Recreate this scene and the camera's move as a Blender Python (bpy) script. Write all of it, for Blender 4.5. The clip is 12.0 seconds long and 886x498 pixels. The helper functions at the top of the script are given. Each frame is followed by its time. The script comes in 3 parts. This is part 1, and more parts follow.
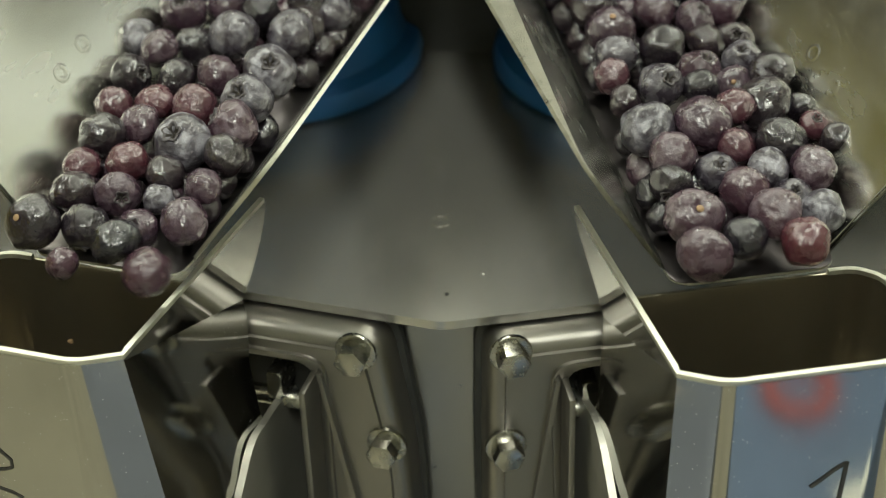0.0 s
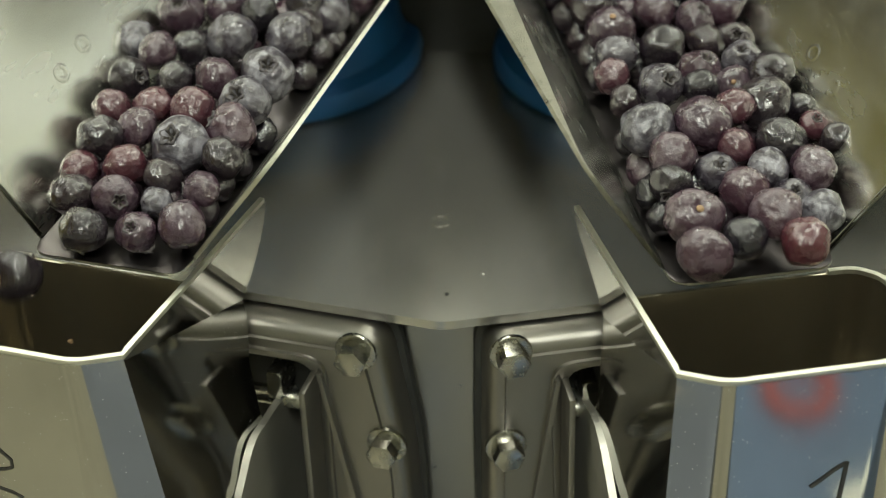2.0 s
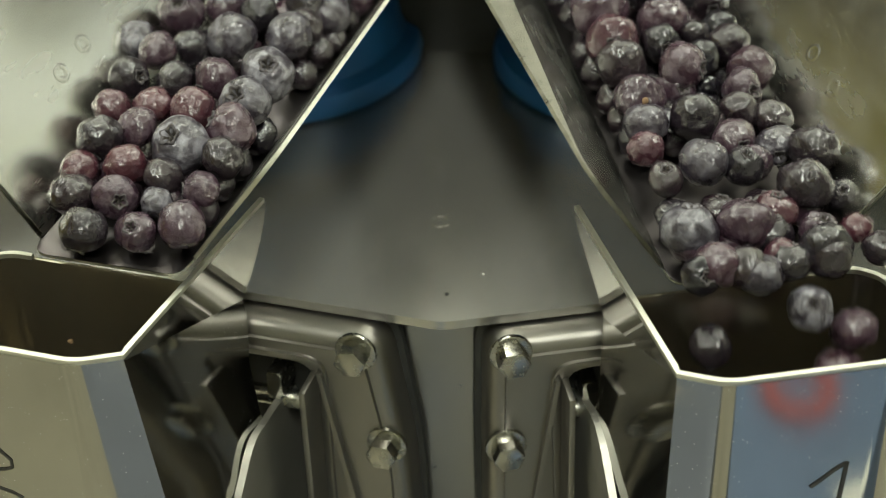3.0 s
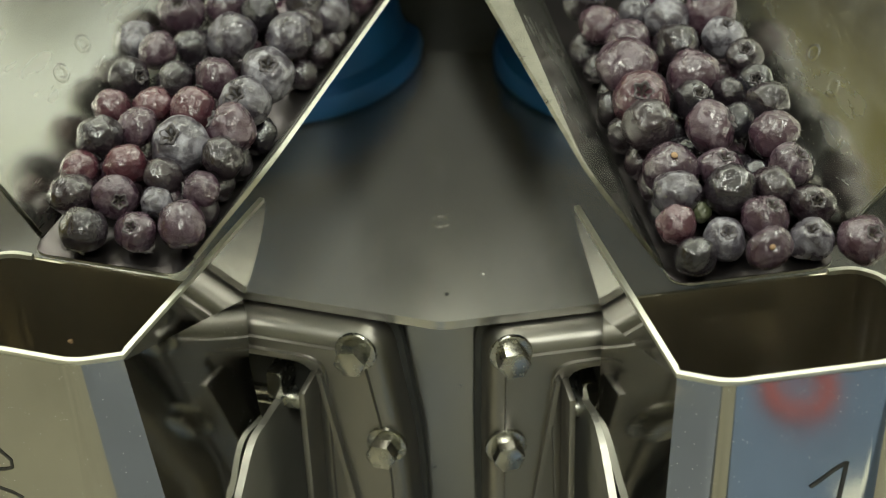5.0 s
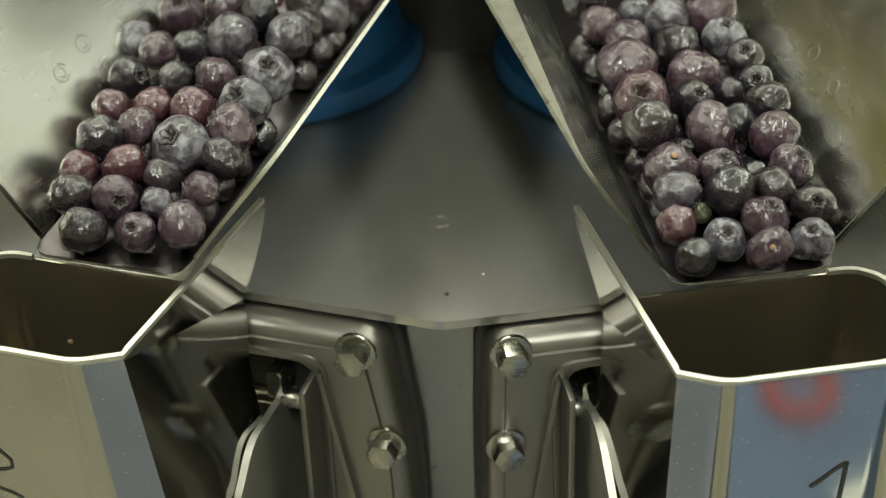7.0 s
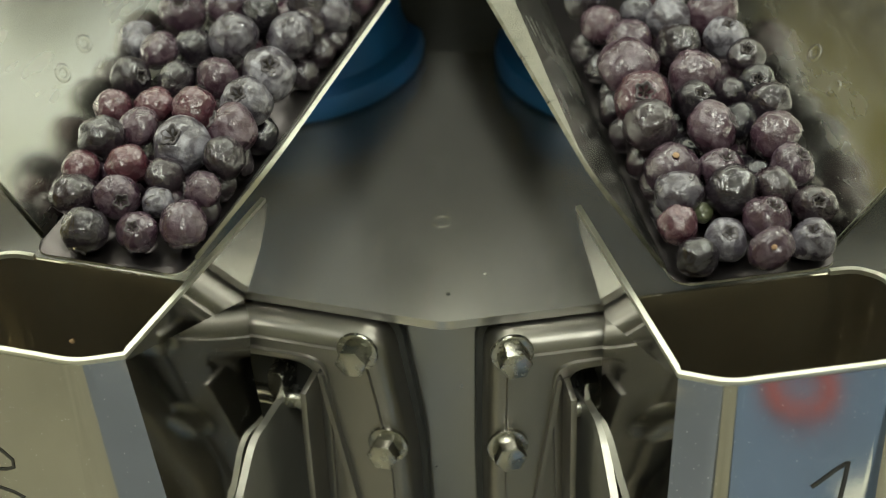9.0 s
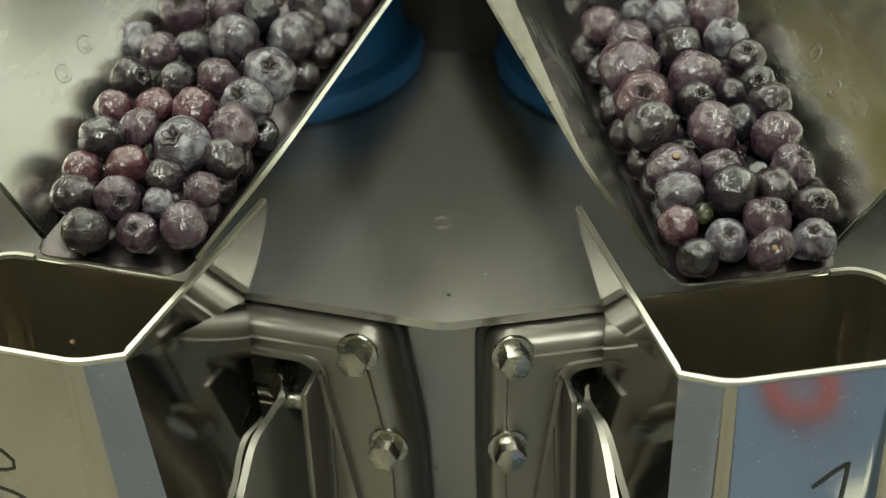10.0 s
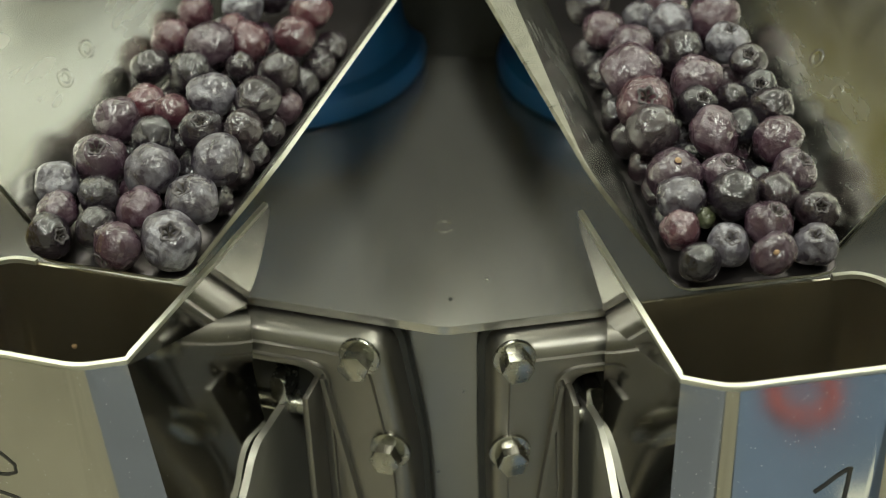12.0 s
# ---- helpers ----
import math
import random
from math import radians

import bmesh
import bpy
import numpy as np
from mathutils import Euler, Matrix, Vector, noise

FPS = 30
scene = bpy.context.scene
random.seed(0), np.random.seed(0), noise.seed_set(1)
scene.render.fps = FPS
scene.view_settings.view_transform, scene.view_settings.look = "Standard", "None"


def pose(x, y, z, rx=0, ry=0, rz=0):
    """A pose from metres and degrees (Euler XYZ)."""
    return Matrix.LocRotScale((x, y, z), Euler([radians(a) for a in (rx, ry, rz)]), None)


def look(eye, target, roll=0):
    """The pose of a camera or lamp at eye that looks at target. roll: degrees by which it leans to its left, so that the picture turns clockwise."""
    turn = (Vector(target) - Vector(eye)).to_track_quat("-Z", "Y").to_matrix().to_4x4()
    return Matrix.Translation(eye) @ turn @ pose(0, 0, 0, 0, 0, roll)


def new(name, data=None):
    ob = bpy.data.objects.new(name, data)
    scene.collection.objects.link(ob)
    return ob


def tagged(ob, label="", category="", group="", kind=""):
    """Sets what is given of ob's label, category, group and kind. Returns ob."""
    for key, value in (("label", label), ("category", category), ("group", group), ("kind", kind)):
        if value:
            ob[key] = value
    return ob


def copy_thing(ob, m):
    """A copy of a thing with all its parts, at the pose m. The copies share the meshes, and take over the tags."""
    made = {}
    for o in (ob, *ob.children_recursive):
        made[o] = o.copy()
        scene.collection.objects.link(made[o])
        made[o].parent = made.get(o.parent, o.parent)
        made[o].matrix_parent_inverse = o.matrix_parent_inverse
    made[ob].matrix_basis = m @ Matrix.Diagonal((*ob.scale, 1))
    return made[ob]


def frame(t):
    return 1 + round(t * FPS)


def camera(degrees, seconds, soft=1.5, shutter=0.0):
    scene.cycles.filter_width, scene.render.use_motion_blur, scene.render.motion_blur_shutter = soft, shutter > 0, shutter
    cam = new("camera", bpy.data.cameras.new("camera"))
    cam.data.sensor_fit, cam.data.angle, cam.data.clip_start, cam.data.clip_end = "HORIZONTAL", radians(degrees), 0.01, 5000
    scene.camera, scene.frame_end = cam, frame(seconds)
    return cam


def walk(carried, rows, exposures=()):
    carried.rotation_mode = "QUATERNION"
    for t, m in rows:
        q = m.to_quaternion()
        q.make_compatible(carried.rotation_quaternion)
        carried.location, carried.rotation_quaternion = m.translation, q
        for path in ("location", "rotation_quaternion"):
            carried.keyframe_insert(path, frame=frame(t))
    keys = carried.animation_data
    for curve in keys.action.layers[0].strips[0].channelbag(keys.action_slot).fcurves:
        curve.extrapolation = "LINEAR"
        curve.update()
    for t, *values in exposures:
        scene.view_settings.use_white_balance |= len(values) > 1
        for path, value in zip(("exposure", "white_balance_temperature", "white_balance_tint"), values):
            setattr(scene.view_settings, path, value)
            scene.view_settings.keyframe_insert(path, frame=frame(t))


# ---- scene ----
cam = camera(30, 12.0, soft=1.05, shutter=0.5)
cam.data.dof.use_dof, cam.data.dof.focus_distance, cam.data.dof.aperture_fstop = True, 0.495, 10.5
EYE = (0.0, -0.4096, 0.2868)
BASE = look(EYE, (0, 0, 0), -2.1)
# the tripod head gives a little towards the end
walk(cam, [(t, BASE @ pose(0, 0, 0, up, turn, 0)) for t, up, turn in (
    (0, 0, 0), (7.2, 0, 0), (8.8, 0, 0.047), (9.5, 0.002, 0.053), (10, 0.022, 0.062), (10.5, 0.035, 0.085),
    (11, 0.082, 0.108), (11.5, 0.123, 0.118), (12, 0.176, 0.127))])

# ---- light ----
scene.view_settings.exposure = 0.0
world = bpy.data.worlds.new("hall_air")
scene.world = world
world.use_nodes = True
world.node_tree.nodes["Background"].inputs[0].default_value = (0.62, 0.66, 0.5, 1)
world.node_tree.nodes["Background"].inputs[1].default_value = 0.12


def lamp(name, at, target, sx, sy, watts, colour):
    data = bpy.data.lights.new(name, "AREA")
    data.shape, data.size, data.size_y, data.energy, data.color = "RECTANGLE", sx, sy, watts, colour
    ob = new(name, data)
    ob.matrix_world = look(at, target)
    return ob


TUBE = (0.95, 1.0, 0.87)
for x, y, watts in ((-1.5, 0.3, 50), (1.5, 0.3, 50), (0, -1.6, 70), (-3.4, 2.4, 35), (3.4, 2.4, 46)):
    lamp("ceiling_tube_light", (x, y, 2.35), (x, y, 0), 0.3, 1.6, watts, TUBE)
# an added fill panel faces up and brightens the ceiling for the pans' reflections
lamp("ceiling_tube_light", (0.3, 2.3, 1.9), (0.3, 2.3, 3), 3.6, 2.4, 150, TUBE)
# a short lamp added behind the machine throws a light wedge between the pans onto the cover plate
lamp("ceiling_tube_light", (-0.5, 2.0, 2.35), (0, 0, 0), 0.45, 0.16, 8, TUBE)
# a wide fill light added in the hall's corner behind the machine
lamp("window_light", (4.7, 3.6, 1.3), (0.4, 0.3, 0.0), 2.6, 1.8, 25, (0.88, 0.97, 1.0))


# ---- materials ----
def material(name, colour, rough=0.5, metal=0.0, vary=0.15, scale=30.0, grain=None, bump=0.0, rough_vary=0.1, emit=0.0, coat=0.0, grime=None, specks=0):
    """A surface with a two-scale variation of colour, gloss and relief. grain: stretch of the fine noise along x, y, z."""
    m = bpy.data.materials.new(name)
    m.use_nodes = True
    n, link = m.node_tree.nodes, m.node_tree.links
    b = n["Principled BSDF"]
    b.inputs["Metallic"].default_value = metal
    b.inputs["Coat Weight"].default_value = coat
    co = n.new("ShaderNodeTexCoord")
    mp = n.new("ShaderNodeMapping")
    mp.inputs["Scale"].default_value = grain or (1, 1, 1)
    link.new(co.outputs["Object"], mp.inputs[0])
    fine, broad = n.new("ShaderNodeTexNoise"), n.new("ShaderNodeTexNoise")
    fine.inputs["Scale"].default_value, broad.inputs["Scale"].default_value = scale * 8, scale
    fine.inputs["Detail"].default_value = 5
    broad.inputs["Detail"].default_value = 4
    link.new(mp.outputs[0], fine.inputs[0])
    link.new(co.outputs["Object"], broad.inputs[0])
    mix = n.new("ShaderNodeMix")
    mix.data_type = "RGBA"
    lo = [c * (1 - vary) for c in colour]
    hi = [min(1, c * (1 + vary)) for c in colour]
    if grime:
        lo = grime
    mix.inputs[6].default_value, mix.inputs[7].default_value = (*lo, 1), (*hi, 1)
    add = n.new("ShaderNodeMath")
    add.operation = "MULTIPLY_ADD"
    add.inputs[1].default_value = 0.5
    link.new(fine.outputs[0], add.inputs[0])
    half = n.new("ShaderNodeMath")
    half.operation = "MULTIPLY"
    half.inputs[1].default_value = 0.5
    link.new(broad.outputs[0], half.inputs[0])
    link.new(half.outputs[0], add.inputs[2])
    link.new(add.outputs[0], mix.inputs[0])
    link.new(mix.outputs[2], b.inputs["Base Color"])
    r = n.new("ShaderNodeMapRange")
    r.inputs[1].default_value, r.inputs[2].default_value = 0.3, 0.7
    r.inputs[3].default_value, r.inputs[4].default_value = max(0.02, rough - rough_vary), min(1, rough + rough_vary)
    link.new(add.outputs[0], r.inputs[0])
    link.new(r.outputs[0], b.inputs["Roughness"])
    if bump:
        bp = n.new("ShaderNodeBump")
        bp.inputs["Strength"].default_value = bump
        bp.inputs["Distance"].default_value = 0.0004
        link.new(fine.outputs[0], bp.inputs["Height"])
        link.new(bp.outputs[0], b.inputs["Normal"])
    if specks:
        cell = n.new("ShaderNodeTexVoronoi")
        cell.inputs["Scale"].default_value = 420 * specks
        link.new(co.outputs["Object"], cell.inputs["Vector"])
        near = n.new("ShaderNodeMath")
        near.operation = "LESS_THAN"
        near.inputs[1].default_value = 0.11
        link.new(cell.outputs["Distance"], near.inputs[0])
        some = n.new("ShaderNodeSeparateColor")
        link.new(cell.outputs["Color"], some.inputs[0])
        few = n.new("ShaderNodeMath")
        few.operation = "GREATER_THAN"
        few.inputs[1].default_value = 1 - 0.2 * specks
        # the dust lies in drifts
        drift = n.new("ShaderNodeMath")
        drift.operation = "MULTIPLY_ADD"
        drift.inputs[1].default_value = 1.6
        drift.inputs[2].default_value = -0.8
        link.new(broad.outputs[0], drift.inputs[0])
        heap = n.new("ShaderNodeMath")
        heap.operation = "ADD"
        link.new(drift.outputs[0], heap.inputs[0])
        link.new(some.outputs[0], heap.inputs[1])
        link.new(heap.outputs[0], few.inputs[0])
        both = n.new("ShaderNodeMath")
        both.operation = "MULTIPLY"
        link.new(near.outputs[0], both.inputs[0])
        link.new(few.outputs[0], both.inputs[1])
        dull = n.new("ShaderNodeMath")
        dull.operation = "SUBTRACT"
        dull.inputs[0].default_value = metal
        link.new(both.outputs[0], dull.inputs[1])
        link.new(dull.outputs[0], b.inputs["Metallic"])
    if emit:
        b.inputs["Emission Color"].default_value = (*colour, 1)
        b.inputs["Emission Strength"].default_value = emit
    return m


def berry_material(name, skin, skin_b, bloom, amount, rough):
    """Waxy skin under a patchy pale bloom, different on each berry."""
    m = bpy.data.materials.new(name)
    m.use_nodes = True
    n, link = m.node_tree.nodes, m.node_tree.links
    b = n["Principled BSDF"]
    co, info = n.new("ShaderNodeTexCoord"), n.new("ShaderNodeObjectInfo")
    shift = n.new("ShaderNodeVectorMath")
    shift.operation = "ADD"
    big = n.new("ShaderNodeMath")
    big.operation = "MULTIPLY"
    big.inputs[1].default_value = 37.0
    link.new(info.outputs["Random"], big.inputs[0])
    link.new(co.outputs["Object"], shift.inputs[0])
    link.new(big.outputs[0], shift.inputs[1])
    patch, speck, wrinkle = (n.new("ShaderNodeTexNoise") for _ in range(3))
    for t, s, d in ((patch, 1.7, 7), (speck, 22.0, 4), (wrinkle, 4.0, 3.5)):
        t.inputs["Scale"].default_value, t.inputs["Detail"].default_value = s, d
        link.new(shift.outputs[0], t.inputs[0])
    patch.inputs["Distortion"].default_value = 0.6
    base = n.new("ShaderNodeMix")
    base.data_type = "RGBA"
    base.inputs[6].default_value, base.inputs[7].default_value = (*skin, 1), (*skin_b, 1)
    link.new(info.outputs["Random"], base.inputs[0])
    span = n.new("ShaderNodeMapRange")
    span.inputs[1].default_value, span.inputs[2].default_value = 0.44, 0.66
    span.inputs[3].default_value, span.inputs[4].default_value = 0.1 * amount, amount
    link.new(patch.outputs[0], span.inputs[0])
    # some berries are rubbed bare, others keep most of their bloom
    rubbed = n.new("ShaderNodeMapRange")
    rubbed.inputs[3].default_value, rubbed.inputs[4].default_value = 0.35, 1.45
    spread = n.new("ShaderNodeMath")
    spread.operation = "FRACT"
    link.new(big.outputs[0], spread.inputs[0])
    link.new(spread.outputs[0], rubbed.inputs[0])
    worn = n.new("ShaderNodeMath")
    worn.operation = "MULTIPLY"
    link.new(span.outputs[0], worn.inputs[0])
    link.new(rubbed.outputs[0], worn.inputs[1])
    dust = n.new("ShaderNodeMath")
    dust.operation = "MULTIPLY"
    dust.use_clamp = True
    link.new(worn.outputs[0], dust.inputs[0])
    grain = n.new("ShaderNodeMapRange")
    grain.inputs[1].default_value, grain.inputs[2].default_value = 0.3, 0.6
    grain.inputs[3].default_value, grain.inputs[4].default_value = 0.7, 1.0
    link.new(speck.outputs[0], grain.inputs[0])
    link.new(grain.outputs[0], dust.inputs[1])
    mix = n.new("ShaderNodeMix")
    mix.data_type = "RGBA"
    mix.inputs[7].default_value = (*bloom, 1)
    link.new(dust.outputs[0], mix.inputs[0])
    link.new(base.outputs[2], mix.inputs[6])
    link.new(mix.outputs[2], b.inputs["Base Color"])
    r = n.new("ShaderNodeMapRange")
    r.inputs[3].default_value, r.inputs[4].default_value = rough, 0.55
    link.new(dust.outputs[0], r.inputs[0])
    link.new(r.outputs[0], b.inputs["Roughness"])
    bp = n.new("ShaderNodeBump")
    bp.inputs["Strength"].default_value, bp.inputs["Distance"].default_value = 0.13, 0.10
    b.inputs["Coat Weight"].default_value = 0.6
    b.inputs["Specular IOR Level"].default_value = 0.32
    wet = n.new("ShaderNodeMapRange")
    wet.inputs[1].default_value, wet.inputs[2].default_value = 0.02, 0.3
    wet.inputs[3].default_value, wet.inputs[4].default_value = 0.05, 0.3
    link.new(dust.outputs[0], wet.inputs[0])
    link.new(wet.outputs[0], b.inputs["Coat Roughness"])
    link.new(wrinkle.outputs[0], bp.inputs["Height"])
    link.new(bp.outputs[0], b.inputs["Normal"])
    link.new(bp.outputs[0], b.inputs["Coat Normal"])
    return m


STEEL = material("polished_steel", (0.40, 0.39, 0.365), 0.085, 1.0, 0.06, 25, rough_vary=0.02, specks=1.9)
PAN_STEEL = material("pan_steel", (0.50, 0.49, 0.445), 0.25, 1.0, 0.07, 25, grain=(1, 0.2, 1), rough_vary=0.07, specks=1.7)
FLANGE = material("ground_steel", (0.24, 0.23, 0.195), 0.42, 1.0, 1.0, 190, bump=1.0, rough_vary=0.2, grime=(0.004, 0.004, 0.003))
INNER = material("dull_inner_steel", (0.68, 0.63, 0.53), 0.22, 1.0, 0.08, 9, grain=(1, 1, 0.04), rough_vary=0.03)
# juice stain, its colour darkened further for the dim reflections under the berries
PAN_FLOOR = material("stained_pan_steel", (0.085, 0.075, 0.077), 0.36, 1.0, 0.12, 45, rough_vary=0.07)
EDGE_STEEL = material("cut_edge_steel", (0.62, 0.61, 0.54), 0.42, 1.0, 0.35, 220, bump=0.4)
PLATE = material("dull_plate_steel", (0.44, 0.425, 0.395), 0.22, 0.76, 0.06, 40, rough_vary=0.03)
BODY = material("bead_blasted_steel", (0.31, 0.30, 0.28), 0.30, 0.95, 0.08, 14, rough_vary=0.06, bump=0.1)
CAST = material("cast_steel", (0.27, 0.255, 0.235), 0.42, 1.0, 0.06, 30, bump=0.04, rough_vary=0.05)
BOLT = material("bolt_steel", (0.38, 0.37, 0.335), 0.24, 1.0, 0.08, 60)
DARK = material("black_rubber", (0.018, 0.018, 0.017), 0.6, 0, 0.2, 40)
BLUE = material("blue_rubber", (0.022, 0.15, 0.42), 0.45, 0, 0.15, 20, bump=0.1)
BIN_BLUE = material("blue_plastic", (0.10, 0.145, 0.235), 0.5, 0, 0.45, 12)
CRATE = material("grey_blue_plastic", (0.135, 0.15, 0.185), 0.5, 0, 0.4, 10)
GREY = material("grey_coating", (0.36, 0.33, 0.33), 0.5, 0, 0.1, 20)
RED = material("red_plastic", (0.33, 0.075, 0.062), 0.5, 0, 0.12, 20)
FLOOR = material("floor_screed", (0.36, 0.335, 0.26), 0.6, 0, 0.6, 5, bump=0.1, grime=(0.10, 0.095, 0.08))
WALL = material("wall_panel", (0.72, 0.74, 0.66), 0.6, 0, 0.05, 2)
OLIVE = material("olive_panel", (0.36, 0.31, 0.07), 0.6, 0, 0.1, 2)
CEIL = material("ceiling_panel", (0.8, 0.8, 0.74), 0.7, 0, 0.05, 2)
SATIN = material("satin_steel", (0.43, 0.42, 0.38), 0.5, 1.0, 0.08, 30)
INK = material("marker_ink", (0.03, 0.028, 0.025), 0.5, 0, 0.3, 60)
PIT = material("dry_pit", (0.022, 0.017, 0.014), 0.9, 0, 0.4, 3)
CALYX = material("dry_calyx", (0.055, 0.047, 0.05), 0.8, 0, 0.4, 3, bump=0.2)
SCAR = material("stem_scar", (0.20, 0.12, 0.06), 0.7, 0, 0.3, 3)
SKIN = {
    "d": berry_material("dark_skin", (0.007, 0.006, 0.009), (0.016, 0.009, 0.012), (0.06, 0.056, 0.062), 0.26, 0.18),
    "b": berry_material("bloomed_skin", (0.014, 0.010, 0.016), (0.024, 0.017, 0.024), (0.27, 0.26, 0.295), 0.6, 0.26),
    "p": berry_material("purple_skin", (0.036, 0.015, 0.023), (0.024, 0.012, 0.020), (0.125, 0.092, 0.112), 0.45, 0.24),
    "g": berry_material("unripe_skin", (0.045, 0.050, 0.022), (0.040, 0.045, 0.022), (0.15, 0.15, 0.10), 0.4, 0.3),
    "r": berry_material("reddish_skin", (0.052, 0.012, 0.017), (0.038, 0.012, 0.019), (0.14, 0.088, 0.10), 0.38, 0.22),
}


# ---- building helpers ----
def part(name, bm, mat, parent=None, label="", second=None, smooth=True, sharp=32):
    me = bpy.data.meshes.new(name)
    bmesh.ops.recalc_face_normals(bm, faces=bm.faces)
    bm.to_mesh(me)
    bm.free()
    me.materials.append(mat)
    if second:
        me.materials.append(second)
    if smooth:
        for p in me.polygons:
            p.use_smooth = True
        me.set_sharp_from_angle(angle=radians(sharp))
    ob = new(name, me)
    ob.parent = parent
    return tagged(ob, label)


def empty(name, m, **tags):
    ob = new(name)
    ob.empty_display_size = 0.02
    ob.matrix_world = m
    return tagged(ob, **tags)


def prism(outline, depth, m=Matrix(), bevel=0.0, segments=2):
    """The outline in x, y raised by depth along z."""
    bm = bmesh.new()
    low = [bm.verts.new((x, y, 0)) for x, y in outline]
    high = [bm.verts.new((x, y, depth)) for x, y in outline]
    bm.faces.new(low[::-1])
    bm.faces.new(high)
    for i in range(len(low)):
        j = (i + 1) % len(low)
        bm.faces.new((low[i], low[j], high[j], high[i]))
    if bevel:
        bmesh.ops.bevel(bm, geom=list(bm.edges), offset=bevel, segments=segments, affect="EDGES", profile=0.6)
    bmesh.ops.transform(bm, matrix=m, verts=bm.verts)
    return bm


def box(x0, x1, y0, y1, z0, z1, bevel=0.0):
    return prism([(x0, y0), (x1, y0), (x1, y1), (x0, y1)], z1 - z0, Matrix.Translation((0, 0, z0)), bevel)


def tube(radius, depth, m=Matrix(), n=32, bevel=0.0):
    return prism([(radius * math.cos(2 * math.pi * i / n), radius * math.sin(2 * math.pi * i / n)) for i in range(n)], depth, m, bevel)


def rounded(pts, radius, n=6, closed=True):
    """The polygon or line with its corners rounded."""
    out = []
    for i, p in enumerate(pts):
        if not closed and i in (0, len(pts) - 1):
            out.append(tuple(p))
            continue
        p, a, b = Vector(p), Vector(pts[i - 1]), Vector(pts[(i + 1) % len(pts)])
        u, v = (a - p), (b - p)
        r = min(radius, u.length * 0.48, v.length * 0.48)
        s, e = p + u.normalized() * r, p + v.normalized() * r
        for k in range(n + 1):
            t = k / n
            out.append(tuple((1 - t) ** 2 * s + 2 * t * (1 - t) * p + t * t * e))
    return out


def ribbon(pts, thick):
    """A bent upright sheet along plan points (x, y, low, high), with thickness to its left; the faces on that side take the second material."""
    bm = bmesh.new()
    rows = []
    for i, (x, y, lo, hi) in enumerate(pts):
        a, b = Vector(pts[max(i - 1, 0)][:2]), Vector(pts[min(i + 1, len(pts) - 1)][:2])
        d = (b - a).normalized()
        nx, ny = -d.y * thick, d.x * thick
        rows.append([bm.verts.new(c) for c in ((x, y, lo), (x, y, hi), (x + nx, y + ny, hi), (x + nx, y + ny, lo))])
    for a, b in zip(rows, rows[1:]):
        for k in range(4):
            bm.faces.new((a[k], b[k], b[(k + 1) % 4], a[(k + 1) % 4])).material_index = int(k == 2)
    bm.faces.new(rows[0])
    bm.faces.new(rows[-1][::-1])
    return bm


def loft(sections, closed=True):
    """Quads between equal rings of points; the end rings are capped."""
    bm = bmesh.new()
    rings = [[bm.verts.new(p) for p in s] for s in sections]
    n = len(rings[0])
    for a, b in zip(rings, rings[1:]):
        for k in range(n):
            bm.faces.new((a[k], b[k], b[(k + 1) % n], a[(k + 1) % n]))
    bm.faces.new(rings[0])
    bm.faces.new(rings[-1][::-1])
    return bm


def hoop(section, m=Matrix(), n=40):
    """A ring: the closed section of (radius, height) spun round z."""
    bm = bmesh.new()
    rings = [[bm.verts.new(m @ Vector((r * math.cos(2 * math.pi * k / n), r * math.sin(2 * math.pi * k / n), z))) for r, z in section] for k in range(n)]
    c = len(section)
    for k in range(n):
        a, b = rings[k], rings[(k + 1) % n]
        for i in range(c):
            bm.faces.new((a[i], b[i], b[(i + 1) % c], a[(i + 1) % c]))
    return bm


FRONTAL = pose(0, 0, 0, 90, 0, 0)  # stands an outline in x, y up in x, z, raised towards -y

# ---- the machine's plan: fourteen heads round an upright axis ----
AXIS = Vector((0.033, 0.391, 0))
RADIUS = 0.427
LEFT, RIGHT = -17.9, 7.8


def head(azimuth):
    """The place of a head: x along the rim, y towards the axis, z up from the hopper's rim."""
    a = radians(azimuth)
    return Matrix.Translation(AXIS + Vector((math.sin(a), -math.cos(a), 0)) * RADIUS) @ Matrix.Rotation(a, 4, "Z")


def polygon_ring(apothem, fillet):
    step = radians(360 / 14)
    out = []
    for i in range(14):
        a = radians(LEFT) + step * (i + 0.5)
        r = apothem / math.cos(step / 2)
        out.append((math.sin(a) * r, -math.cos(a) * r))
    return rounded(out, fillet, 8)


# ---- hall ----
tagged(part("floor", box(-5, 5, -5, 5, -1.25, -1.2), FLOOR), "beige screed floor of the packing hall", "floor", kind="structure")
tagged(part("ceiling", box(-5, 5, -5, 5, 2.6, 2.7), CEIL), "pale panelled ceiling of the packing hall", "ceiling", kind="structure")
# the unseen west wall is olive to tint reflections in the right pan
for name, b in (("wall_north", (-5, 5, 4.9, 5.0)), ("wall_south", (-5, 5, -5.0, -4.9)), ("wall_west", (-5.0, -4.9, -4.9, 4.9)), ("wall_east", (4.9, 5.0, -4.9, 4.9))):
    tagged(part(name, box(*b, -1.2, 2.6), OLIVE if name == "wall_west" else WALL), "plain pale wall panels of the packing hall", "wall", kind="structure")

